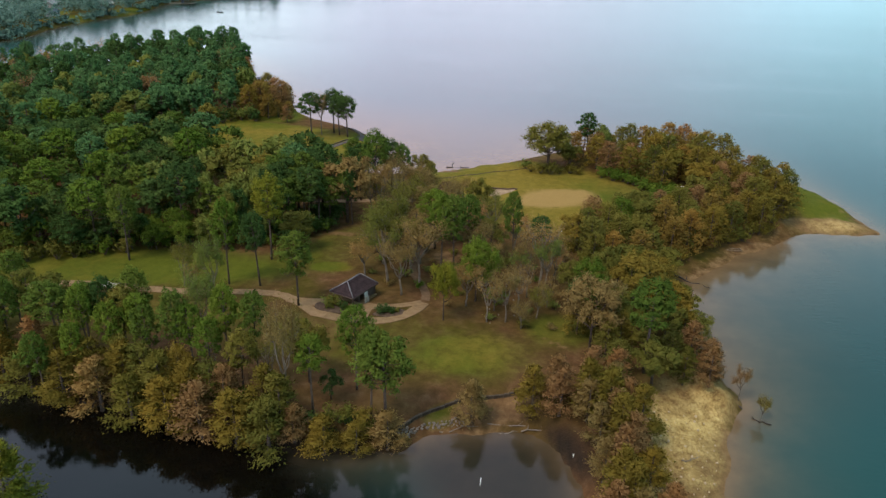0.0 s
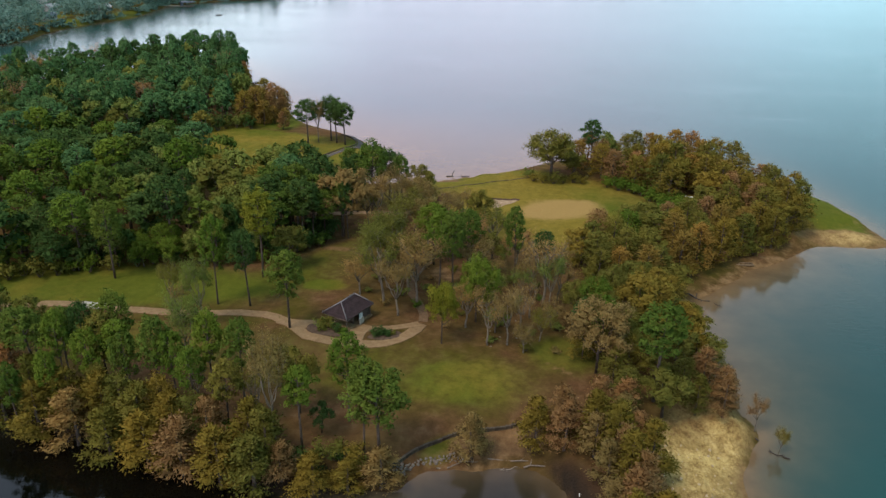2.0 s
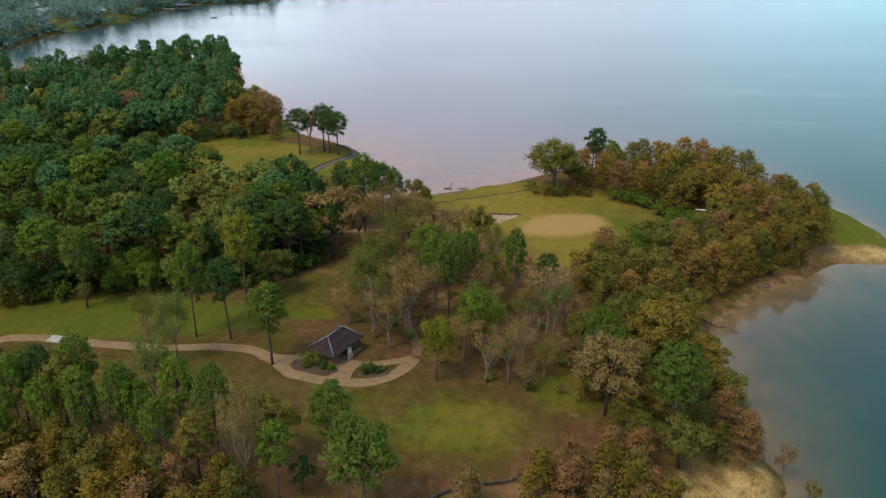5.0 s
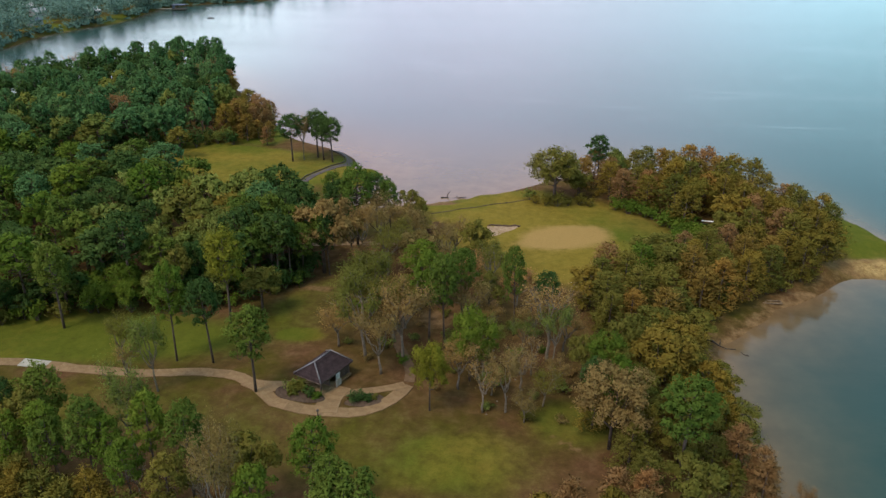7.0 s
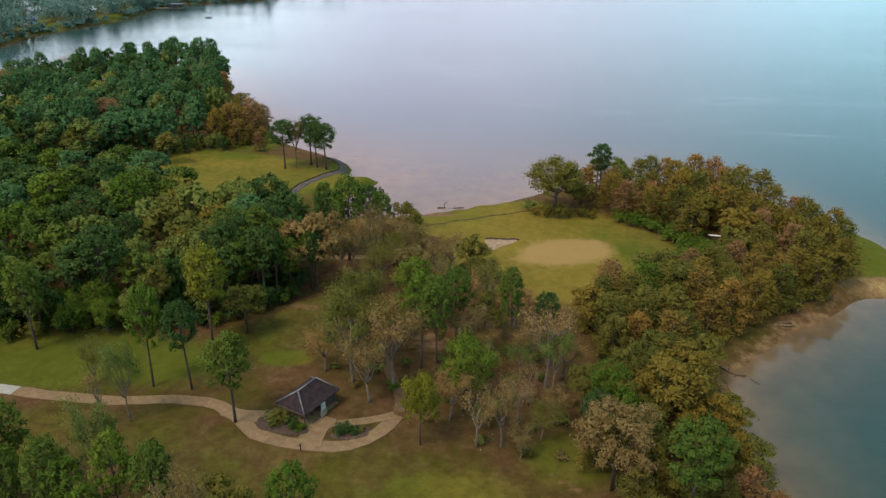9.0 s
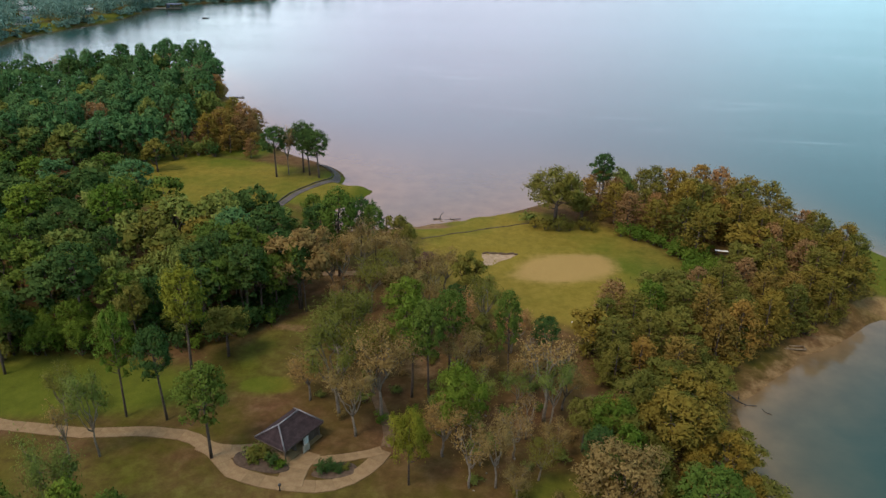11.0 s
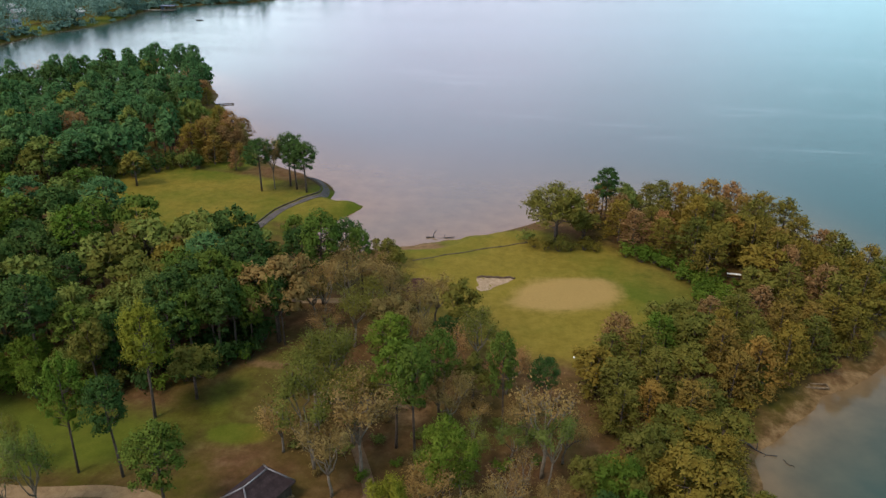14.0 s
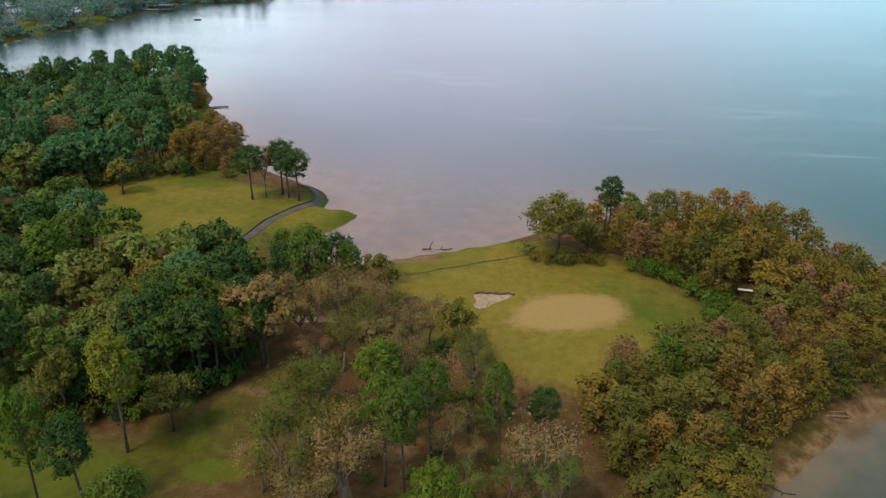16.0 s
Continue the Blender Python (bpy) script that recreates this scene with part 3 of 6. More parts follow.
# ---- trees: each shape has a trunk with limbs and a crown of leaf clumps ----
def shape_pine(seed, detail):
    """A bare trunk under a rounded crown of needle puffs, ragged below; some crowns are open and lopsided."""
    rng = np.random.RandomState(seed)
    h, tv, tf = 15.0, [], []
    lean = rng.normal(0, 0.35, 2)
    trunk = [(lean[0] * s * s, lean[1] * s * s, h * s - (0.4 if s == 0 else 0)) for s in (0, 0.2, 0.45, 0.7, 0.95)]
    tube(tv, tf, trunk, [0.27, 0.22, 0.18, 0.12, 0.04], 7)
    open_crown = seed % 3 == 0
    base = rng.uniform(0.36, 0.48)
    mid, half = h * (base + 1) / 2, h * (1 - base) / 2
    count, phase = (50, 84)[not open_crown], rng.uniform(0, 6.28, 3)
    cs, rs = [], []
    for k in range(count):
        up = 1 - 1.9 * (k + 0.5) / count
        a = 2.39996 * k + rng.normal(0, 0.25)
        if up < -0.25 and rng.uniform() < 0.45:
            continue
        lobe = 1 + 0.16 * math.sin(2 * a + phase[0]) + 0.14 * math.sin(5 * a + 4 * up + phase[1])
        f = rng.uniform(0.5, 1.05) if open_crown else rng.uniform(0.72, 1.0)
        d = 3.15 * lobe * f * (1 - abs(up) ** 2.4) ** 0.5
        z = mid + half * 0.88 * up * (0.92 + 0.08 * f) + rng.normal(0, 0.25)
        s = min(z / h, 1)
        root = Vector((lean[0] * s * s, lean[1] * s * s, max(z - 0.45 * d, h * base * 0.9)))
        tip = Vector((lean[0] * s * s + math.cos(a) * d, lean[1] * s * s + math.sin(a) * d, z))
        if k % 3 == 0 or up < -0.2:
            tube(tv, tf, bent(rng, root, tip), [0.06, 0.05, 0.04, 0.02], 4, False)
        cs.append(tip)
        r = rng.uniform(0.58, 0.95)
        rs.append((r, r, r * 0.85))
    leaves = leaf_cloud(rng, cs, rs, int((104 if open_crown else 70) * detail), 0.31 / detail**0.5, (0, 0, mid - 0.3 * half))
    return h, tv, tf, leaves


def shape_round(seed, detail, h=13.0, low=0.08, spread=4.2, clumps=42, per=100, size=0.36, flat=0.8, lobes=7):
    """A broad crown made of a few rounded lobes with gaps between, each a shell of leaf clumps."""
    rng = np.random.RandomState(seed)
    tv, tf = [], []
    top = h * rng.uniform(0.5, 0.62)
    off = rng.normal(0, 0.25, 2)
    tube(tv, tf, [(0, 0, -0.4), (off[0] * 0.4, off[1] * 0.4, top * 0.5), (off[0], off[1], top)], [0.30, 0.23, 0.14], 7)
    mid = h * (1 + low) / 2
    half = h - mid
    cs, rs = [], []
    for j in range(lobes):
        up = 0.78 - 1.35 * (j + rng.uniform(0, 0.6)) / lobes if j else 0.62
        a = 2.39996 * j + rng.normal(0, 0.3)
        d = spread * 0.56 * (1 - up * up) ** 0.5 * rng.uniform(0.8, 1.15) * (j > 0)
        heart = Vector((math.cos(a) * d, math.sin(a) * d, mid + up * half * 0.62))
        size_j = spread * rng.uniform(0.40, 0.56)
        root = Vector((off[0], off[1], rng.uniform(0.5, 1.0) * top))
        tube(tv, tf, bent(rng, root, heart), [0.13, 0.10, 0.07, 0.04], 5, False)
        for k in range(clumps // lobes + 1):
            v = rng.normal(size=3) + 0.5 * np.array((math.cos(a), math.sin(a), 0.5)) * (j > 0)
            v /= np.linalg.norm(v)
            v[2] = abs(v[2]) if v[2] < -0.3 else v[2]
            tip = heart + Vector(v) * size_j * rng.uniform(0.62, 1.0)
            tip.z = heart.z + (tip.z - heart.z) * 1.05
            if k % 3 == 0:
                tube(tv, tf, [heart, tip], [0.04, 0.015], 3, False)
            cs.append(tip)
            r = rng.uniform(0.7, 1.15) * spread / 4.4
            rs.append((r, r, r * flat))
    leaves = leaf_cloud(rng, cs, rs, int(per * detail), size / detail**0.5, (0, 0, h * 0.5))
    return h, tv, tf, leaves


def shape_cypress(seed, detail):
    """Feathery and layered, leafed almost to the ground, with a blunt conical top."""
    rng = np.random.RandomState(seed)
    h, tv, tf = 9.0, [], []
    tube(tv, tf, [(0, 0, -0.6), (0, 0, 0.5), (0.1, 0, h * 0.5), (0.1, 0.1, h * 0.95)], [0.42, 0.24, 0.14, 0.03], 7)
    cs, rs = [], []
    for k in range(44):
        s = 0.14 + 0.84 * (k + rng.uniform(0, 1)) / 44
        d = 2.9 * (1 - s) ** 0.55 * rng.uniform(0.35, 1.0) * (0.75 + 0.5 * min(1, s / 0.3)) * 0.85
        a = rng.uniform(0, 6.28)
        tip = Vector((math.cos(a) * d, math.sin(a) * d, h * s))
        if k % 3 == 0:
            tube(tv, tf, bent(rng, (0, 0, h * s * 0.93), tip, 0.08), [0.05, 0.04, 0.03, 0.015], 4, False)
        cs.append(tip)
        r = rng.uniform(0.7, 1.15) * (1.15 - 0.5 * s)
        rs.append((r, r, r * 0.45))
    leaves = leaf_cloud(rng, cs, rs, int(150 * detail), 0.23 / detail**0.5, (0, 0, h * 0.4), 1.4, 0.46)
    return h, tv, tf, leaves


def shape_spire(seed, detail):
    """A feathery crown almost to the ground: flat sprays in tiers on a blunt, uneven dome."""
    rng = np.random.RandomState(seed)
    h, tv, tf = 11.0, [], []
    tube(tv, tf, [(0, 0, -0.6), (0, 0, 0.5), (0.1, 0, h * 0.5), (0.1, 0.1, h * 0.95)], [0.34, 0.22, 0.13, 0.03], 7)
    cs, rs = [], []
    phase = rng.uniform(0, 6.28, 2)
    for k in range(54):
        s = 0.07 + 0.89 * ((k + rng.uniform(0, 1)) / 54) ** 0.9
        a = 2.39996 * k + rng.normal(0, 0.4)
        lobe = 1 + 0.2 * math.sin(3 * a + phase[0]) + 0.14 * math.sin(9 * s + 2 * a + phase[1])
        d = 3.0 * (1 - s**2.2) ** 0.6 * rng.uniform(0.62, 1.0) * min(1, 0.72 + s) * lobe
        tip = Vector((math.cos(a) * d, math.sin(a) * d, h * s))
        if k % 4 == 0:
            tube(tv, tf, bent(rng, (0, 0, h * s * 0.85), tip, 0.08), [0.05, 0.04, 0.03, 0.015], 4, False)
        cs.append(tip)
        r = rng.uniform(0.75, 1.2) * (1.1 - 0.4 * s)
        rs.append((r, r, r * rng.uniform(0.7, 1.05)))
    leaves = leaf_cloud(rng, cs, rs, int(112 * detail), 0.235 / detail**0.5, (0, 0, h * 0.35), 1.0, 0.48)
    return h, tv, tf, leaves


def shape_sparse(seed, detail, per=112, size=0.205):
    """An open crown in late autumn: forked pale limbs, thin leaves."""
    rng = np.random.RandomState(seed)
    h, tv, tf = 13.0, [], []
    cs, rs = [], []
    fork = Vector((rng.normal(0, 0.3), rng.normal(0, 0.3), h * rng.uniform(0.28, 0.4)))
    tube(tv, tf, bent(rng, (0, 0, -0.4), fork, 0.05), [0.28, 0.24, 0.2, 0.17], 7)
    for k in range(6):
        a = 6.28 * (k + rng.uniform(-0.3, 0.3)) / 6
        d = rng.uniform(1.2, 2.6)
        knee = fork + Vector((math.cos(a) * d, math.sin(a) * d, rng.uniform(0.22, 0.42) * h))
        tube(tv, tf, bent(rng, fork, knee, 0.15), [0.15, 0.12, 0.10, 0.07], 5, False)
        for j in range(4):
            b = a + rng.normal(0, 0.9)
            tip = knee + Vector((math.cos(b) * rng.uniform(0.6, 2.0), math.sin(b) * rng.uniform(0.6, 2.0), rng.uniform(-0.5, 0.24 * h)))
            tip.z = min(tip.z, h * 0.98)
            tube(tv, tf, bent(rng, knee, tip, 0.2), [0.07, 0.055, 0.04, 0.02], 4, False)
            for i in range(2 if detail > 0.7 else 0):
                twig = tip + Vector(rng.normal(0, 0.75, 3))
                tube(tv, tf, [knee.lerp(tip, 0.6), twig], [0.03, 0.012], 3, False)
            cs += [tip, knee.lerp(tip, 0.55)]
            rs += [(rng.uniform(0.9, 1.5),) * 3, (rng.uniform(0.8, 1.3),) * 3]
    leaves = leaf_cloud(rng, cs, rs, max(1, int(per * detail)), size, (0, 0, h * 0.6), 0.0, 0.55) if per else None
    return h, tv, tf, leaves


def shape_bush(seed, detail):
    rng = np.random.RandomState(seed)
    h, tv, tf = 2.0, [], []
    cs, rs = [], []
    for k in range(9):
        a, d = rng.uniform(0, 6.28), rng.uniform(0, 0.85)
        tip = Vector((math.cos(a) * d, math.sin(a) * d, rng.uniform(0.5, 1.5)))
        tube(tv, tf, [(0, 0, -0.2), tip], [0.04, 0.015], 4, False)
        cs.append(tip)
        rs.append((rng.uniform(0.4, 0.65),) * 3)
    return h, tv, tf, leaf_cloud(rng, cs, rs, int(80 * detail), 0.2, (0, 0, 0.8))


SHAPES = {"pine": shape_pine, "round": shape_round, "cypress": shape_cypress, "sparse": shape_sparse, "crownlet": lambda s, d: shape_round(s, d, 13.0, -0.02, 4.0, 40, 104, 0.37, 0.9, 6), "dome": lambda s, d: shape_round(s, d, 14.0, 0.04, 5.8, 84, 120, 0.31, 0.8, 11), "bush": shape_bush, "spire": shape_spire,
          "thin": lambda s, d: shape_sparse(s, d, 22, 0.26), "snag": lambda s, d: shape_sparse(s, d, 0)}
VARIANTS = {"pine": 6, "round": 5, "cypress": 5, "sparse": 5, "bush": 3, "crownlet": 5, "dome": 2, "spire": 6, "thin": 2, "snag": 2}
STOCK = {}


def stock(kind, number, detail):
    """The trunk and crown meshes of one tree shape, made once."""
    key = (kind, number, detail)
    if key not in STOCK:
        h, tv, tf, leaves = SHAPES[kind](100 + 17 * number + len(kind), detail)
        pale = kind in ("sparse", "snag", "thin")
        trunk = mesh_of("trunk", tv, tf, PALE_BARK if pale else BARK, True)
        crown = mesh_of("crown", *leaves[:2], LEAF["olive"], True, leaves[2]) if leaves is not None else None
        STOCK[key] = (h, trunk, crown)
    return STOCK[key]


TREE_WORDS = {
    "pine": ("pine_tree", "tall bare-trunked pine"),
    "round": ("broadleaf_tree", "rounded broadleaf tree"),
    "cypress": ("cypress_tree", "feathery bald cypress"),
    "crownlet": ("broadleaf_tree", "rounded broadleaf tree"),
    "dome": ("broadleaf_tree", "domed broadleaf tree"),
    "spire": ("cypress_tree", "upright feathery cypress"),
    "sparse": ("autumn_tree", "open-crowned autumn tree"),
    "thin": ("leafless_tree", "almost leafless tree"),
    "snag": ("dead_tree", "dead bleached bare tree"),
    "bush": ("bush", "low leafy bush"),
}
# "blue-green" stands for the leaf colour with haze painted in
COLOUR_WORDS = {"pine": "mid-green", "deep": "dark green", "bright": "fresh green", "lime": "yellow-green", "olive": "olive green", "sage": "grey-green", "rust": "rust-brown", "gold": "golden-brown", "tan": "tan", "plum": "dark purple-brown", "amber": "amber-brown", "blue": "blue-green", "far": "hazy green"}
pick = random.Random(4)


def plant(kind, x, y, h, colour, detail=1.0, where="on the grass", group="", wide=1.0, turn=None, lean=2.0):
    number = pick.randrange(VARIANTS[kind])
    h0, trunk_mesh, crown_mesh = stock(kind, number, detail)
    s = h / h0
    w = s**0.75 * wide * pick.uniform(0.92, 1.08)
    name, words = TREE_WORDS[kind]
    z = ground_at(x, y)
    tree = empty(name, pose(x, y, max(z, -0.6) - 0.05, pick.uniform(-lean, lean), pick.uniform(-lean, lean), pick.uniform(0, 360) if turn is None else turn) @ Matrix.Diagonal((w, w, s, 1)))
    under(new("trunk", trunk_mesh), tree)
    if crown_mesh:
        crown = under(new("crown", crown_mesh), tree)
        crown.material_slots[0].link = "OBJECT"
        crown.material_slots[0].material = LEAF[colour]
    tagged(tree, f"{COLOUR_WORDS[colour] + ' ' if kind != 'snag' else ''}{words} {where}", "bush" if kind == "bush" else "tree", group)
    return tree


def scatter(outline, gap, seed, keep=lambda x, y: True):
    """Places strewn inside an outline, no two nearer than gap."""
    r = random.Random(seed)
    o = np.array(outline, float)
    (x0, y0), (x1, y1) = o.min(0), o.max(0)
    tries = np.array([(r.uniform(x0, x1), r.uniform(y0, y1)) for _ in range(int(14 * (x1 - x0) * (y1 - y0) / gap**2))])
    tries = tries[inside(tries, o)]
    tries = tries[shore_distance(tries) > 1.0]
    out = []
    for x, y in tries:
        if keep(x, y) and all((x - a) ** 2 + (y - b) ** 2 > gap * gap for a, b in out):
            out.append((x, y))
    return out


# single trees that stand out: shape, x, y, height, colour, width
AROUND_SHELTER = [
    ("pine", -31.7, 123.2, 15.2, "pine", 0.95), ("pine", -41.6, 131.3, 15.5, "deep", 0.80), ("sparse", -56.3, 129.6, 9.0, "olive", 0.75), ("sparse", -47.1, 122.2, 15.3, "sage", 0.62), ("thin", -50.8, 121.3, 10.5, "tan", 0.7),
    ("sparse", -43.5, 107.3, 15.7, "sage", 0.75), ("pine", -72.8, 140.4, 17.1, "pine", 0.84), ("pine", -43.0, 144.0, 18.8, "lime", 0.78), ("round", -38.6, 149.0, 10.6, "olive", 1.0), ("pine", -48.0, 131.6, 18.4, "bright", 0.62),
    ("sparse", -16.4, 134.7, 14.8, "olive", 1.15), ("sparse", -10.3, 134.6, 15.4, "tan", 1.0), ("dome", -4.3, 121.0, 12.9, "lime", 0.5), ("dome", 1.3, 129.6, 13.6, "bright", 0.66), ("sparse", -13.2, 130.3, 11.5, "tan", 1.0)]
MIDDLE_WOOD = [
    ("pine", -8.7, 154.0, 14.0, "bright", 1.1), ("pine", -6.4, 141.0, 17.6, "bright", 0.72), ("pine", -3.6, 139.8, 18.2, "pine", 0.66), ("pine", -1.0, 147.8, 15.5, "pine", 0.85), ("pine", 8.5, 144.9, 17.8, "pine", 0.52), ("sparse", 7.1, 121.6, 11.5, "tan", 0.8), ("thin", 13.9, 136.6, 15.7, "tan", 1.0), ("sparse", 14.6, 134.0, 11.5, "sage", 0.8),
    ("pine", 14.5, 150.4, 10.3, "deep", 0.78), ("sparse", -19.0, 144.6, 16.0, "olive", 1.15), ("sparse", -18.1, 149.7, 14.0, "olive", 1.0), ("sparse", -12.4, 140.7, 13.5, "olive", 0.95), ("sparse", -24.0, 172.1, 13.0, "tan", 1.0)]
MIDDLE_WOOD_BACK = [
    ("sparse", -13.0, 176.8, 12.5, "tan", 1.0), ("sparse", -6.4, 162.9, 11.5, "tan", 1.0), ("round", 0.0, 172.6, 11.5, "olive", 0.95), ("sparse", -1.0, 156.0, 10.5, "rust", 1.0), ("round", -10.5, 166.2, 11.8, "tan", 1.0), ("sparse", -17.5, 166.7, 11.5, "olive", 1.0),
    ("sparse", -5.5, 170.6, 10.5, "tan", 1.0), ("sparse", -20.0, 177.4, 13.0, "tan", 1.1), ("round", 4.0, 151.7, 9.5, "olive", 0.8), ("round", -31.1, 167.4, 18.2, "tan", 1.1), ("pine", -30.7, 183.3, 15.5, "deep", 0.9)]
COVE_WOOD = [
    ("pine", -19.5, 185.7, 14.5, "pine", 0.8), ("pine", -26.6, 181.6, 18.6, "pine", 1.05), ("pine", -23.5, 189.6, 14.5, "deep", 0.8), ("round", -14.5, 187.7, 12.5, "olive", 0.8), ("round", -7.9, 180.4, 7.6, "plum", 1.0),
    ("sparse", -17.0, 181.8, 11.5, "tan", 0.9), ("pine", -34.0, 190.6, 15.0, "pine", 0.85), ("pine", -31.0, 166.9, 14.0, "pine", 0.6), ("pine", -29.7, 166.3, 14.5, "deep", 0.6), ("round", -1.5, 168.2, 7.0, "deep", 0.8)]
EAST_BANK = [
    ("round", 31.0, 129.2, 12.8, "gold", 1.15), ("round", 37.0, 125.4, 10.5, "gold", 0.9), ("dome", 21.6, 114.6, 14.0, "tan", 0.82), ("pine", 29.6, 107.6, 16.8, "pine", 1.12), ("dome", 22.4, 129.6, 10.8, "bright", 0.62), ("pine", 20.2, 124.6, 8.5, "deep", 0.9), ("round", 23.4, 128.0, 9.5, "olive", 0.8), ("round", 19.0, 130.2, 10.0, "olive", 0.75), ("round", 25.0, 118.2, 7.5, "olive", 0.8), ("pine", 22.0, 121.0, 7.0, "pine", 0.9), ("cypress", 37.5, 110.8, 8.5, "rust", 1.0), ("cypress", 39.5, 105.2, 7.5, "rust", 0.95),
    ("round", 34.5, 116.2, 9.0, "olive", 0.9), ("round", 24.5, 123.9, 10.5, "bright", 0.7), ("cypress", 38.5, 119.1, 8.5, "gold", 0.9), ("round", 27.5, 119.1, 8.5, "olive", 0.8), ("cypress", 35.5, 105.5, 7.0, "olive", 0.9), ("round", 26.0, 135.6, 11.0, "olive", 0.85)]
POINT_TREES = [
    ("cypress", 11.2, 97.2, 8.5, "gold", 1.0), ("cypress", 15.2, 96.0, 8.8, "rust", 1.0), ("cypress", 19.4, 96.5, 9.0, "gold", 1.0), ("cypress", 21.8, 93.3, 9.5, "gold", 1.05), ("cypress", 22.5, 87.3, 9.5, "gold", 1.05), ("cypress", 22.3, 80.6, 9.5, "rust", 1.05),
    ("cypress", 22.3, 74.3, 9.0, "gold", 1.0), ("cypress", 23.0, 67.5, 9.0, "rust", 1.0), ("cypress", 25.0, 60.2, 8.5, "rust", 1.0), ("cypress", 2.1, 94.3, 7.3, "tan", 1.15), ("sparse", 44.4, 104.6, 6.8, "rust", 0.62), ("sparse", 46.6, 100.2, 5.2, "gold", 0.6)]
NEAR_PINES = [
    ("pine", -65.2, 101.7, 15.0, "pine", 1.04), ("pine", -59.6, 99.9, 15.0, "bright", 0.63), ("pine", -58.0, 103.0, 15.0, "deep", 0.61), ("pine", -54.0, 106.8, 15.0, "pine", 0.84), ("pine", -45.4, 100.5, 15.0, "pine", 0.65), ("pine", -42.3, 99.4, 13.0, "bright", 0.78),
    ("pine", -54.8, 99.0, 13.0, "bright", 0.73), ("pine", -48.7, 98.7, 13.0, "pine", 0.65), ("pine", -63.6, 93.4, 13.0, "pine", 0.75), ("pine", -37.4, 95.3, 13.0, "bright", 0.61), ("pine", -58.9, 95.5, 13.0, "bright", 0.68),
    ("pine", -36.9, 99.8, 16.2, "bright", 0.70), ("pine", -31.9, 99.1, 15.5, "pine", 0.78), ("pine", -75.0, 103.0, 14.5, "pine", 0.8), ("pine", -83.0, 107.0, 15.0, "deep", 0.8), ("pine", -79.0, 112.0, 14.0, "pine", 0.8)]
NEAR_MIXED = [
    ("sparse", -25.4, 92.3, 17.4, "tan", 0.6), ("round", -23.9, 99.9, 13.1, "olive", 0.78), ("pine", -16.1, 98.5, 14.9, "bright", 0.68), ("pine", -21.4, 91.8, 13.6, "bright", 0.84), ("pine", -12.7, 91.8, 15.0, "pine", 0.74), ("pine", -10.3, 90.6, 14.9, "pine", 0.98),
    ("sparse", -29.5, 97.7, 9.0, "olive", 0.8), ("bush", -33.0, 91.3, 4.0, "bright", 1.2), ("snag", -38.5, 98.2, 9.0, "tan", 0.6), ("snag", -28.6, 95.4, 11.0, "tan", 0.5), ("round", -19.5, 95.5, 6.0, "deep", 0.7), ("cypress", -56.0, 71.5, 10.5, "lime", 1.3)]
NEAR_CYPRESSES = [
    (-73.0, 97.2, 8.5), (-67.5, 95.4, 8.8), (-61.0, 93.5, 9.0), (-54.5, 92.1, 9.2), (-48.5, 89.9, 8.6), (-42.5, 88.7, 8.8), (-37.0, 87.3, 9.0), (-31.2, 85.8, 9.2), (-26.2, 84.5, 9.0), (-18.5, 85.3, 5.6), (-9.6, 87.1, 5.6), (-45.0, 92.8, 8.5),
    (-51.5, 94.3, 8.5), (-34.5, 90.9, 7.5), (-57.8, 95.7, 8.5), (-64.0, 98.2, 8.5), (-40.0, 91.8, 8.0), (-79.0, 98.6, 9.0), (-85.0, 100.6, 9.0), (-91.0, 102.0, 9.0), (-23.0, 86.5, 5.5), (-14.0, 86.0, 4.5)]
LONE_ROUND = [("dome", 19.4, 214.6, 15.8, "olive", 1.02), ("pine", 32.4, 229.0, 14.4, "deep", 0.95), ("round", 36.6, 226.0, 13.0, "sage", 0.8), ("round", 26.0, 218.8, 7.0, "olive", 0.9),
              ("cypress", -71.5, 260.1, 6.5, "rust", 0.9), ("pine", -58.3, 243.0, 14.6, "deep", 1.15), ("sparse", -55.4, 245.5, 15.0, "tan", 0.65), ("pine", -51.8, 248.4, 14.8, "deep", 1.2), ("pine", -49.4, 246.0, 14.0, "deep", 1.05), ("pine", -46.3, 244.6, 14.2, "deep", 1.2)]
# crowns that stand out of the woods behind: shape, x, y, height, colour, width
WEST_CROWNS = [
    ("crownlet", -71.1, 159.5, 15.4, "olive", 0.94), ("crownlet", -62.2, 159.3, 15.4, "sage", 0.83), ("dome", -50.1, 160.9, 16.4, "sage", 0.69), ("pine", -45.5, 173.2, 17.4, "blue", 0.96), ("pine", -38.7, 159.9, 16.4, "deep", 0.94),
    ("round", -93.5, 171.9, 15.4, "bright", 1.06), ("round", -103.5, 185.6, 15.4, "bright", 0.90), ("crownlet", -80.1, 185.0, 15.4, "sage", 0.78), ("crownlet", -95.6, 184.4, 15.4, "sage", 0.72), ("round", -65.6, 183.0, 14.4, "olive", 0.79),
    ("round", -57.2, 185.9, 12.4, "gold", 0.82), ("round", -48.6, 195.4, 11.4, "gold", 1.17), ("round", -57.5, 198.4, 12.4, "olive", 0.96), ("round", -54.0, 148.9, 14.4, "olive", 0.63), ("crownlet", -85.9, 174.5, 15.4, "deep", 0.86),
    ("pine", -69.4, 169.0, 14.4, "deep", 0.94), ("crownlet", -52.5, 152.7, 14.4, "deep", 0.55), ("crownlet", -85.2, 161.4, 14.4, "pine", 0.83),]
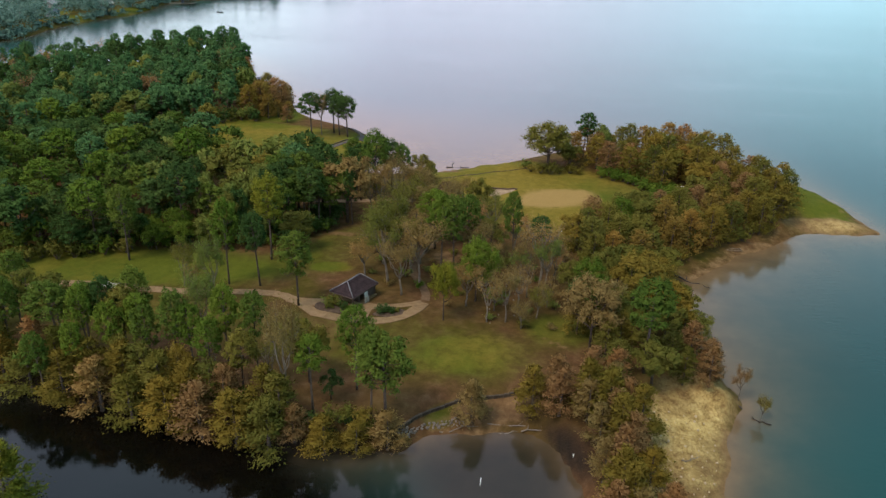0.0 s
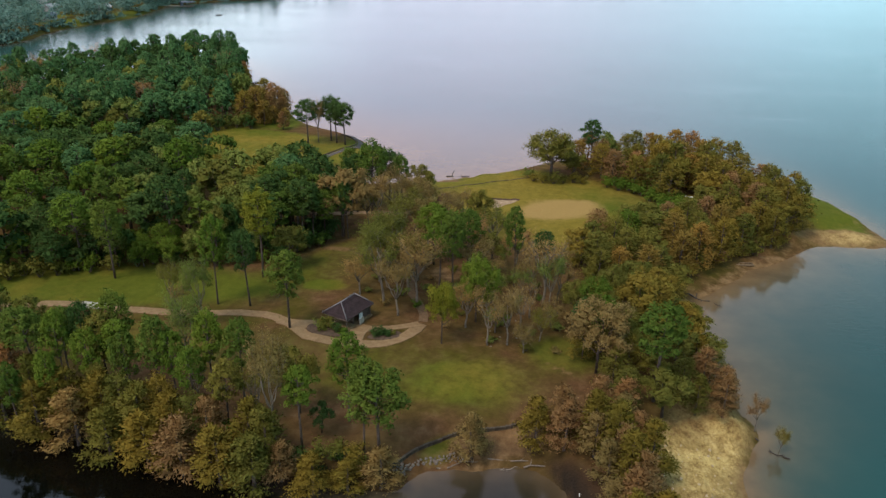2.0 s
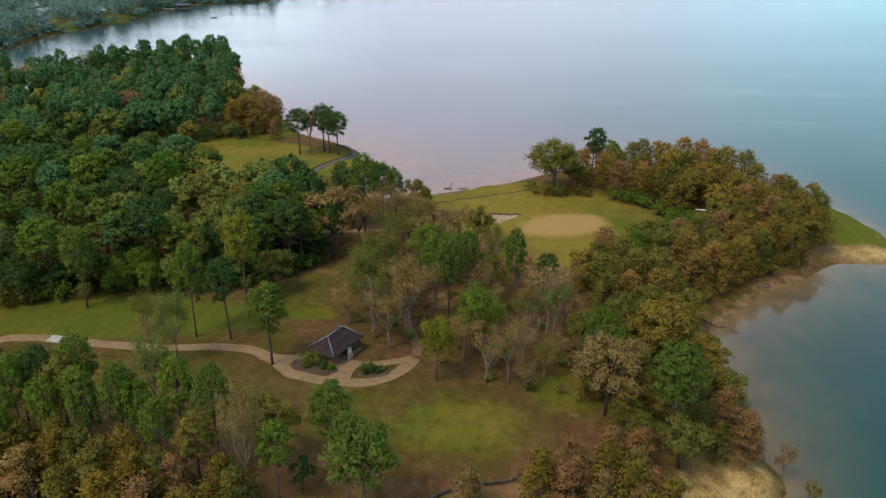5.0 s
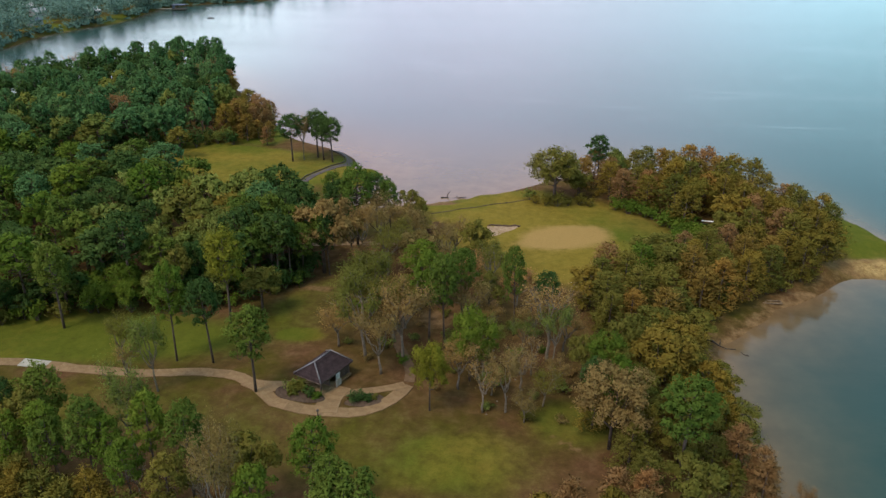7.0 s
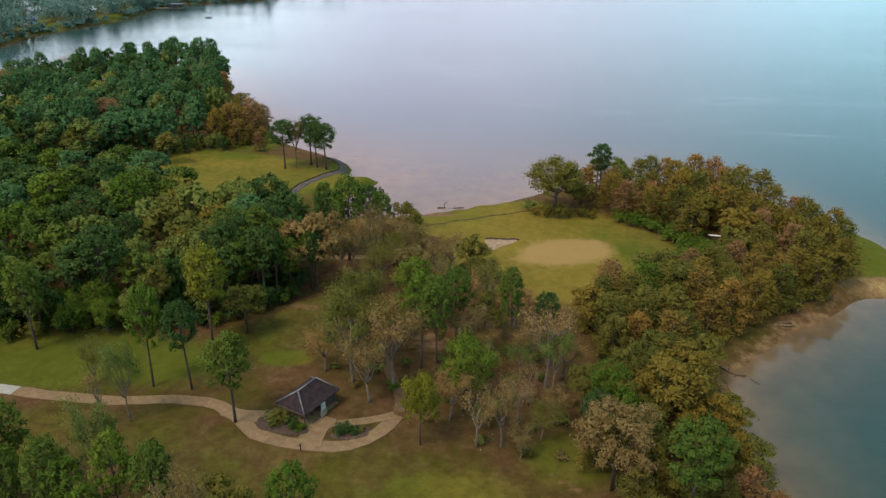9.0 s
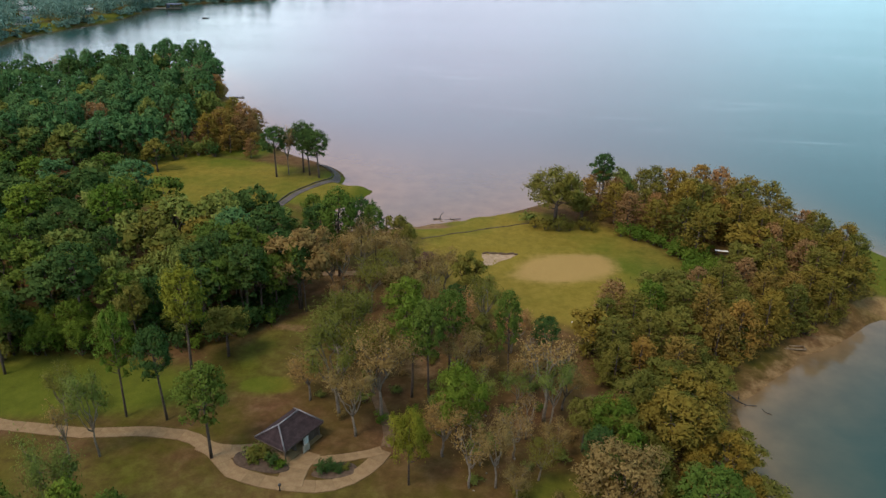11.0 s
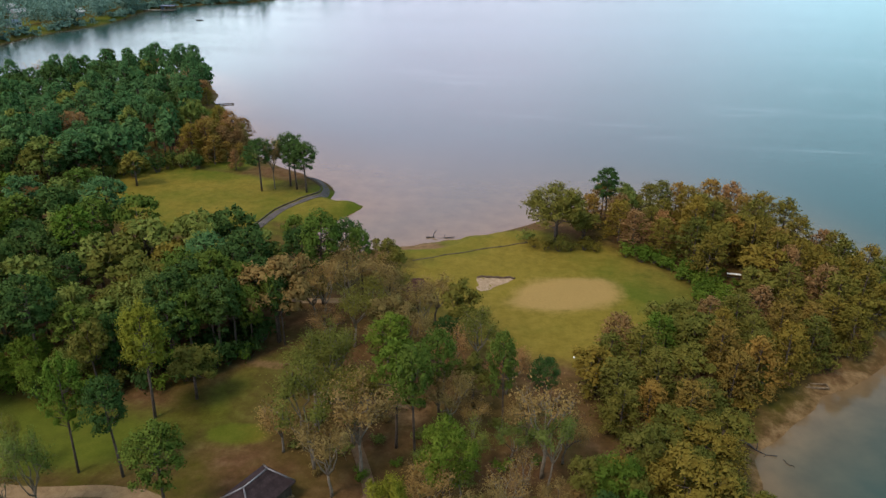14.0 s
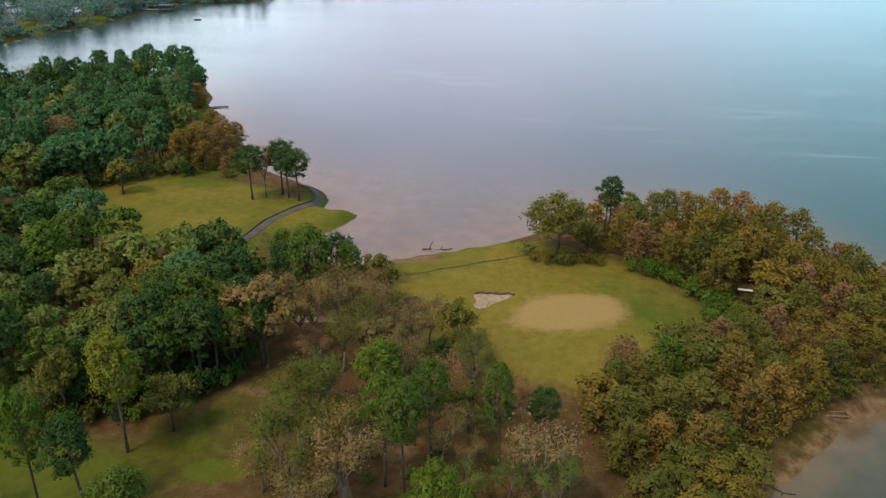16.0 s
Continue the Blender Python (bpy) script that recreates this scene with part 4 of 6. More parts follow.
FAR_CROWNS = [
    ("crownlet", -117.6, 241.3, 15.4, "sage", 1.22), ("crownlet", -101.0, 283.9, 14.4, "olive", 1.32), ("pine", -113.7, 287.9, 14.4, "blue", 1.39), ("pine", -96.6, 220.7, 12.4, "pine", 1.49), ("crownlet", -106.2, 186.1, 14.4, "sage", 0.99),
    ("crownlet", -139.4, 214.5, 14.4, "sage", 0.94), ("pine", -142.4, 234.9, 14.4, "blue", 1.55), ("round", -129.0, 278.3, 12.4, "rust", 1.56), ("crownlet", -93.8, 243.4, 11.4, "olive", 1.00), ("pine", -110.5, 244.6, 14.4, "blue", 1.59),]

for rows, where, detail in ((AROUND_SHELTER, "on grass near the shelter", 1.0), (MIDDLE_WOOD, "on the open wood's leaf litter", 1.0), (MIDDLE_WOOD_BACK, "on the open wood's leaf litter", 0.9), (COVE_WOOD, "in the wood beside the cove", 0.9),
                            (EAST_BANK, "on the bank above the lake", 1.0), (POINT_TREES, "at the water's edge", 0.95), (NEAR_PINES, "on the bank above the inlet", 0.95), (NEAR_MIXED, "on the bank above the inlet", 0.95), (LONE_ROUND, "beside the putting green", 0.8)):
    for kind, x, y, h, colour, wide in rows:
        plant(kind, x, y, h, colour, detail, where, wide=wide)
for rows, where, group, detail in ((WEST_CROWNS, "standing tall in the west wood", "west wood", 0.6), (FAR_CROWNS, "standing tall in the far wood", "far wood", 0.4)):
    for kind, x, y, h, colour, wide in rows:
        plant(kind, x, y, h, colour, detail, where, group, wide=wide)
for i, (x, y, h) in enumerate(NEAR_CYPRESSES):
    plant("cypress", x, y + 0.4, h + 0.6, ("gold", "olive", "gold", "tan", "olive", "gold", "rust")[i % 7], 0.95, "leaning over the inlet", "cypresses along the inlet", wide=1.3)

TAKEN = np.array([(r[1], r[2]) for rows in (AROUND_SHELTER, MIDDLE_WOOD, MIDDLE_WOOD_BACK, COVE_WOOD, EAST_BANK, POINT_TREES, NEAR_PINES, NEAR_MIXED, LONE_ROUND, WEST_CROWNS, FAR_CROWNS) for r in rows] + [r[:2] for r in NEAR_CYPRESSES])


def free(gap):
    return lambda x, y: ((TAKEN - (x, y)) ** 2).sum(1).min() > gap * gap


# fill between the single trees
for x, y in scatter([(-24, 138.0), (-12, 135.1), (-4, 137.1), (6, 150.7), (16, 148.7), (10, 160.4), (2, 177.9), (-10, 181.8), (-28, 179.9), (-27, 168.2), (-22, 155.6)], 7.0, 41, free(4.2)):
    plant("sparse", x, y, pick.uniform(7.5, 11), pick.choice(["tan", "olive", "olive", "rust", "olive"]), 0.85, "on the open wood's leaf litter", "open wood", wide=1.1)
for x, y in scatter([(-1, 122), (6, 118), (14, 121), (18, 130), (17, 143), (5, 145), (-2, 136)], 4.4, 45, free(2.6)):
    plant(pick.choice(["sparse", "thin", "sparse"]), x, y, pick.uniform(5.5, 9.5), pick.choice(["tan", "olive", "tan", "sage"]), 0.85, "on the open wood's leaf litter", "open wood", wide=1.0)
for x, y in scatter([(-20, 132), (-6, 128), (4, 119), (16, 120), (18, 134), (8, 160), (-10, 170), (-24, 160)], 5.0, 46):
    plant("bush", x, y, pick.uniform(0.9, 2.2), pick.choice(["olive", "bright", "tan", "sage"]), 0.6, "on the open wood's leaf litter", "undergrowth in the open wood", wide=1.3)
for x, y in scatter([(17, 120.5), (25, 105.0), (36, 102.0), (41, 105.9), (41, 123.5), (40, 140.0), (28, 141.0), (20, 135.1), (22, 127.3)], 4.2, 42, free(3.0)):
    kind, colour = pick.choice([("round", "olive"), ("spire", "gold"), ("spire", "olive"), ("spire", "olive"), ("round", "olive"), ("spire", "rust"), ("spire", "gold")])
    plant(kind, x, y, pick.uniform(6.5, 10), colour, 0.95, "on the bank above the lake", "east bank wood", wide=1.1)
for x, y in scatter([(-100, 105.0), (-60, 94.3), (-30, 86.5), (-20, 87.5), (-28, 93.3), (-45, 99.1), (-60, 105.0), (-100, 114.7)], 4.0, 43, free(2.8)):
    high = y > 97 - 0.25 * (x + 45)
    plant("pine" if high else pick.choice(["cypress", "spire"]), x, y, pick.uniform(11, 14) if high else pick.uniform(8, 11), pick.choice(["pine", "bright", "olive"] if high else ["gold", "olive", "gold", "olive", "rust"]), 0.9, "on the bank above the inlet", "inlet bank wood", wide=0.8 if high else 1.15)
for x, y in scatter([(19, 63.1), (25, 58.3), (27, 72.9), (26, 90.4), (24, 101.1), (10, 99.6), (12, 94.8), (18.5, 93.3), (20, 82.6)], 3.4, 44, free(2.4)):
    plant("cypress", x, y, pick.uniform(7, 9.5), pick.choice(["gold", "rust", "rust", "tan"]), 0.9, "on the sandy point", "cypresses on the point", wide=1.05)

# the wood behind the long fairway
WEST_WOOD = [(-150, 123.5), (-86, 143.9), (-67, 149.7), (-54, 151.7), (-41, 156.5), (-36, 165.3), (-38, 177.9), (-41, 186.7), (-52, 191.5), (-60, 193.5), (-76, 200.3), (-90, 206.1), (-110, 212.9), (-150, 220.7)]
for x, y in scatter(WEST_WOOD, 6.2, 11, free(4.6)):
    if x < -68:
        kind, colour = pick.choice([("pine", "pine"), ("crownlet", "sage"), ("pine", "blue"), ("crownlet", "deep"), ("crownlet", "pine"), ("pine", "bright"), ("crownlet", "deep"), ("dome", "deep")])
    elif x > -52 and y < 182:
        kind, colour = pick.choice([("pine", "deep"), ("pine", "pine"), ("pine", "deep"), ("crownlet", "olive"), ("sparse", "tan")])
    else:
        kind, colour = pick.choice([("crownlet", "sage"), ("crownlet", "olive"), ("pine", "deep"), ("crownlet", "deep"), ("pine", "pine"), ("crownlet", "sage"), ("crownlet", "gold" if y > 178 else "olive")])
    h = pick.uniform(12.0, 19.0)
    plant(kind, x, y, h, colour, 0.6 if y < 168 else 0.42, "in the wood behind the fairway", "west wood", wide=1.15)
for x, y, h in ((-42.4, 157.8, 15), (-39.6, 160.5, 15.5), (-36.9, 162.2, 15), (-34.6, 164.2, 13.5), (-44.6, 164.0, 16), (-41.2, 166.0, 17), (-38.0, 168.0, 16), (-43.8, 171.0, 17), (-39.5, 173.5, 16), (-46.5, 159.5, 15), (-47.5, 168.0, 16.5), (-36.2, 172.0, 14)):
    plant("pine", x, y, h + pick.uniform(-2, 1.5), pick.choice(["deep", "deep", "pine"]), 0.9, "in the dark west wood", "dark conifers", wide=1.0)
for x, y in scatter([(-47, 154), (-41, 155.5), (-34, 161), (-32.5, 166), (-37, 170), (-42, 162)], 2.2, 31):
    plant("bush", x, y, pick.uniform(3.0, 6.0), "deep", 0.6, "in the dark west wood", "dark undergrowth", wide=1.1)
for x, y in scatter([(-110, 134), (-86, 140.5), (-67, 146.5), (-54, 148.5), (-46, 152), (-47, 156), (-56, 154.5), (-68, 152.5), (-88, 147), (-110, 141)], 3.8, 35):
    plant(pick.choice(["round", "dome"]), x, y, pick.uniform(5.5, 9.5), pick.choice(["bright", "pine", "olive", "deep", "sage"]), 0.6, "at the foot of the west wood", "west wood edge", wide=0.85)
# the far wood on its point
FAR_WOOD = [(-80, 263.5), (-90, 261.6), (-98, 254.8), (-105, 247.0), (-126, 242.1), (-200, 240.2), (-300, 248.0), (-215, 314.1), (-180, 356.9), (-150, 395.8), (-137, 391.9), (-128, 378.3), (-117, 353.0), (-110, 333.6), (-106, 314.1), (-97, 294.7), (-90, 281.0)]
for x, y in scatter(FAR_WOOD, 5.3, 12, lambda x, y: not (x > -94 and y < 288) and free(5.0)(x, y)):
    kind, colour = pick.choice([("pine", "blue"), ("pine", "blue"), ("crownlet", "blue"), ("crownlet", "sage"), ("crownlet", "blue"), ("pine", "deep"), ("crownlet", "blue"), ("pine", "blue"), ("crownlet", "deep"), ("sparse", "rust") if pick.random() < 0.4 else ("pine", "blue")])
    plant(kind, x, y, pick.uniform(11.0, 16.5), colour, 0.22, "in the far wood on the point", "far wood", wide=0.86)
for x, y in scatter([(-96, 257), (-99, 252), (-106, 245), (-126, 239.5), (-170, 238), (-170, 243), (-127, 246), (-109, 251), (-101, 258)], 4.6, 33):
    plant("crownlet", x, y, pick.uniform(7, 12), pick.choice(["deep", "blue", "olive", "deep", "sage"]), 0.42, "at the edge of the far wood", "far wood edge", wide=1.15)
for x, y, h in ((-87, 266, 12), (-83, 269, 13), (-80, 265.5, 9), (-84, 275, 12), (-79, 281, 11), (-77, 268.5, 6.5), (-84, 291, 10), (-88, 293, 11), (-81, 296, 8), (-88, 268, 10), (-84, 271, 11), (-80, 274, 10), (-76.5, 278, 8), (-86, 277, 11), (-82, 281, 9), (-79, 286, 8), (-73.5, 270, 5.5), (-89, 284, 10), (-114, 345, 9), (-111, 339, 7), (-117, 352, 8)):
    plant("spire", x, y, h, pick.choice(["rust", "amber", "gold", "rust"]), 0.5, "at the edge of the far wood", "rust trees on the far shore", wide=1.2)
for x, y, h in ((-134, 370.5, 19), (-128.5, 371.5, 18.5), (-143, 360.8, 17.5), (-124, 356.9, 16), (-148, 353.0, 17), (-170, 347.2, 17), (-178, 350, 16.5), (-190, 338, 16.5), (-154, 384, 15.5), (-205, 322, 16.5), (-165, 366, 16), (-226, 303, 16)):
    plant("pine", x, y, h, "blue", 0.6, "standing above the far wood", "far wood", wide=0.8)
for x, y in scatter([(-82, 259.6), (-91, 256.7), (-98, 249.9), (-105, 243.1), (-126, 238.2), (-150, 238.2), (-150, 243.1), (-127, 244.1), (-107, 248.9), (-100, 255.8), (-92, 262.6), (-84, 264.5)], 3.2, 17):
    plant("bush", x, y, pick.uniform(3.5, 6.5), pick.choice(["deep", "olive", "deep", "sage"]), 0.6, "at the foot of the far wood", "far undergrowth", wide=1.1)
for x, y in ((14.6, 213.4), (17.2, 212.4), (20.3, 212.0), (23.2, 212.6), (25.8, 213.2), (28.4, 212.9), (13.4, 215.8)):
    plant("bush", x, y, pick.uniform(2.4, 4.2), pick.choice(["sage", "olive", "gold"]), 0.6, "at the foot of the domed tree", "bushes under the domed tree", wide=1.2)
# the rust-coloured belt round the putting green
BELT = [(18, 219.8), (27, 217.8), (35, 213.9), (45, 207.1), (51, 196.4), (49, 183.8), (40, 176.0), (29, 170.1), (22, 160.4), (24, 148.7), (29, 140.0), (38, 139.0), (41, 150.7), (49, 159.4), (59, 168.2), (71, 176.0), (78, 183.8), (83, 195.4), (81, 208.1), (73, 220.7), (61, 231.4), (48, 237.3), (38, 238.2), (27, 230.5)]
for x, y in scatter(BELT, 4.5, 13, lambda x, y: not (-3.5 < (x - 56) * -0.32 + (y - 202) * -0.95 < 22 and abs((x - 56) * 0.95 - (y - 202) * 0.32) < 4.8)):
    back = y > 195
    inner = math.hypot(x - 20, (y - 191) * 1.25) < 37
    if y > 165:
        kind, colour = pick.choice([("spire", "amber"), ("spire", "rust"), ("spire", "gold"), ("spire", "olive"), ("spire", "amber"), ("spire", "olive"), ("round", "gold"), ("spire", "gold")] if not inner else [("round", "olive"), ("spire", "olive"), ("spire", "gold"), ("spire", "rust"), ("spire", "bright")])
    else:
        kind, colour = pick.choice([("spire", "gold"), ("spire", "olive"), ("round", "gold"), ("spire", "amber"), ("round", "olive"), ("spire", "olive")])
    h = (11.0 if 45 < x < 72 and back else 9.3) + 0.8 * math.sin(x / 9) * math.sin(y / 7) + pick.uniform(-1.1, 0.9)
    plant(kind, x, y, h, colour, 0.66 if y < 180 else 0.45, "in the belt round the green", "autumn belt", wide=1.22)
for x, y in scatter([(33, 211.0), (42, 205.2), (47, 195.4), (45, 186.7), (49, 185.7), (52, 196.4), (46, 207.1), (36, 213.9)], 2.1, 14, lambda x, y: math.hypot(x - 54, y - 198) > 4):
    plant("bush", x, y, pick.uniform(2.6, 4.2), "bright", 0.6, "beside the putting green", "green bushes by the putting green", wide=1.15)
for x, y in scatter([(50, 181), (56, 183), (61, 203), (54, 205), (48, 186)], 2.6, 20, lambda x, y: math.hypot(x - 56, y - 201.6) > 3.2):
    plant("bush", x, y, pick.uniform(1.0, 1.9), pick.choice(["bright", "olive", "bright", "gold"]), 0.6, "around the white-topped table", "bushes around the table", wide=1.5)
# undergrowth at the foot of the west wood and along the inlet
for x, y in scatter([(-100, 135.1), (-67, 146.3), (-54, 148.3), (-41, 152.6), (-35, 160.4), (-37, 168.2), (-42, 160.4), (-56, 154.6), (-70, 152.6), (-100, 142.9)], 2.7, 15):
    plant("bush", x, y, pick.uniform(2.4, 5.0), pick.choice(["olive", "bright", "deep"]), 0.6, "at the foot of the wood", "undergrowth by the fairway", wide=1.1)
for x, y in scatter([(-90, 100.1), (-50, 90.4), (-30, 85.5), (-12, 87.0), (-12, 90.4), (-30, 90.4), (-50, 95.2), (-90, 105.0)], 3.2, 16):
    plant("bush", x, y, pick.uniform(1.6, 3.2), pick.choice(["olive", "gold", "rust", "deep"]), 0.6, "on the shaded inlet bank", "undergrowth on the inlet bank", wide=1.2)
for x, y in scatter([(-92, 98), (-66, 93.5), (-47, 88.5), (-26, 83), (-10, 85.5), (-12, 89), (-27, 87.5), (-48, 93), (-67, 98), (-92, 103)], 2.2, 18):
    plant("bush", x, y + 2.2, pick.uniform(1.8, 3.2), pick.choice(["gold", "olive", "olive", "deep"]), 0.6, "hanging over the inlet's edge", "bushes at the waterline", wide=1.25)
for x, y in scatter([(20, 160), (23, 148), (29, 140), (38, 140), (41, 150), (48, 158), (59, 167), (71, 175), (76, 183), (66, 176), (54, 166), (44, 158), (36, 148), (28, 150)], 3.4, 19):
    plant("bush", x, y, pick.uniform(2.2, 4.0), pick.choice(["olive", "gold", "olive", "rust"]), 0.6, "at the foot of the belt", "bushes under the belt", wide=1.3)


# ---- cart path: a line of concrete slabs ----
def along(points, step):
    """Places and directions every step metres along a smooth open line."""
    p = np.array(points, float)
    ext = np.vstack([2 * p[0] - p[1], p, 2 * p[-1] - p[-2]])
    fine = []
    for i in range(1, len(ext) - 2):
        a, b, c, d = ext[i - 1], ext[i], ext[i + 1], ext[i + 2]
        for s in np.arange(12) / 12:
            fine.append(0.5 * (2 * b + (c - a) * s + (2 * a - 5 * b + 4 * c - d) * s**2 + (3 * b - a - 3 * c + d) * s**3))
    fine = np.array(fine + [p[-1]])
    run = np.r_[0, np.cumsum(np.linalg.norm(np.diff(fine, axis=0), axis=1))]
    marks = np.arange(0, run[-1], step)
    return np.stack([np.interp(marks, run, fine[:, 0]), np.interp(marks, run, fine[:, 1])], 1)


def slabs(owner, line, width, step, mat_of, lift=0.11, thick=0.3, gap=0.012, name="slab"):
    """Slabs laid end to end along a line, each following its bend."""
    p = along(line, step)
    t = np.gradient(p, axis=0)
    t /= np.linalg.norm(t, axis=1, keepdims=True)
    nrm = np.stack([-t[:, 1], t[:, 0]], 1)
    for i in range(len(p) - 1):
        quad = []
        for k, f in ((i, gap), (i + 1, -gap)):
            for side in (1, -1):
                q = p[k] + t[k] * f / 2 + side * nrm[k] * width / 2
                quad.append((q[0], q[1], ground_at(*q) + lift))
        a, b, c, d = quad[0], quad[1], quad[3], quad[2]
        mid = np.mean([a, b, c, d], 0)
        top = [np.array(v) - mid for v in (a, b, c, d)]
        ins = [v * (0.985, 0.985, 1) for v in top]
        low = [v - (0, 0, thick) for v in top]
        sh = [v - (0, 0, 0.02) for v in top]
        verts = ins + sh + low
        faces = [(0, 1, 2, 3)] + [(j, (j + 1) % 4, 4 + (j + 1) % 4, 4 + j)[::-1] for j in range(4)] + [(4 + j, 4 + (j + 1) % 4, 8 + (j + 1) % 4, 8 + j)[::-1] for j in range(4)]
        me = mesh_of(name, verts, faces, mat_of(i, p[i]))
        bm = bmesh.new()
        bm.from_mesh(me)
        bmesh.ops.recalc_face_normals(bm, faces=bm.faces)
        bm.to_mesh(me)
        bm.free()
        ob = under(new(name, me), owner)
        ob.location = mid


PATH_LINE = [(-140, 119.6), (-110, 123.9), (-85.2, 126.8), (-80, 128.5), (-72.5, 128.7), (-64.7, 127.8), (-58.2, 127.4), (-51.8, 127.1), (-43.9, 128.1), (-39.7, 127.9), (-36.5, 127.5), (-31.8, 124.5), (-27.8, 120.9),
             (-23.6, 119.7), (-18.9, 119.3), (-14.9, 119.6), (-11.6, 121.6), (-9.5, 124.8), (-8.3, 128.3), (-8.6, 132.2), (-10.5, 137.1), (-12.5, 142.9), (-11.5, 150.7), (-9, 158.5), (-11, 168.2)]
path = tagged(empty("cart_path", Matrix()), "curving concrete golf cart path with a few paler slabs", "path", kind="structure")
slabs(path, PATH_LINE[:19], 2.3, 2.4, lambda i, p: NEW_CONCRETE if -75.5 < p[0] < -69 or -61.5 < p[0] < -59.5 else CONCRETE)
trail = tagged(empty("dirt_trail", Matrix()), "worn pale track through the leaf litter", "path", kind="structure")
slabs(trail, PATH_LINE[18:], 1.7, 2.6, lambda i, p: plain_track, 0.1, 0.25, 0.0, "track_section") if (plain_track := plain("track_dirt", (0.105, 0.062, 0.032), (0.170, 0.108, 0.064), 1.0, 0.95, 0.1, 0.4)) else None
spur = tagged(empty("shelter_forecourt", Matrix()), "concrete apron joining the cart path to the shelter", "path", kind="structure")
slabs(spur, [(-34.2, 126.0), (-31.9, 125.0), (-29.6, 124.9), (-27.0, 125.5), (-24.5, 126.4)], 2.6, 1.6, lambda i, p: CONCRETE, 0.118)
slabs(spur, [(-19.8, 118.9), (-19.9, 121.5), (-19.4, 124.4), (-18.5, 127.0)], 3.6, 1.8, lambda i, p: CONCRETE, 0.118)
slabs(spur, [(-18.9, 123.8), (-16.0, 124.6), (-13.0, 125.6), (-9.8, 126.8), (-8.4, 128.0)], 1.6, 1.8, lambda i, p: CONCRETE, 0.122)
back = tagged(empty("back_path", Matrix()), "pale cart path beyond the open wood", "path", kind="structure")
slabs(back, [(-75, 172.1), (-60, 176.0), (-45.9, 179.9), (-39.2, 180.9), (-32.6, 182.2), (-25.8, 183.0), (-16, 183.8)], 2.2, 2.6, lambda i, p: CONCRETE)


def planting_bed(x, y, rx, ry, turn, shrubs):
    """A raised kidney of mulch with shrubs standing in it."""
    verts, faces, n = [], [], 28
    z = ground_at(x, y)
    rng = np.random.RandomState(int(abs(x) * 10))
    wob = 1 + 0.08 * np.sin(np.arange(n) / n * 6.28 * 3 + rng.uniform(0, 6))
    for ring, (f, up) in enumerate(((1.0, -0.2), (1.0, 0.09), (0.93, 0.14), (0.5, 0.24))):
        for k in range(n):
            a = 6.28318 * k / n
            verts.append((f * wob[k] * rx * math.cos(a), f * wob[k] * ry * math.sin(a), up))
    for ring in range(3):
        for k in range(n):
            a, b = ring * n + k, ring * n + (k + 1) % n
            faces.append((a, b, b + n, a + n))
    faces.append(tuple(range(3 * n, 4 * n)))
    ob = new("planting_bed", mesh_of("planting_bed", verts, faces, MULCH, True))
    ob.matrix_world = pose(x, y, z, 0, 0, turn)
    tagged(ob, "kidney-shaped mulch bed edged by the cart path", "flower bed")
    for sx, sy, h, colour in shrubs:
        plant("bush", sx, sy, h, colour, 1.0, "in the mulch bed beside the path", "shrubs in the beds", wide=1.1)


planting_bed(-25.0, 123.1, 4.2, 1.75, -14, [(-26.4, 124.0, 2.6, "sage"), (-25.0, 123.9, 2.4, "olive"), (-23.2, 123.0, 1.8, "deep"), (-22.0, 122.4, 1.4, "bright"), (-25.6, 122.8, 1.3, "olive")])
planting_bed(-14.3, 122.6, 3.1, 1.5, 16, [(-16.1, 122.2, 1.7, "deep"), (-15.1, 122.6, 1.7, "deep"), (-14.0, 122.7, 1.5, "deep"), (-13.2, 123.0, 1.0, "olive")])


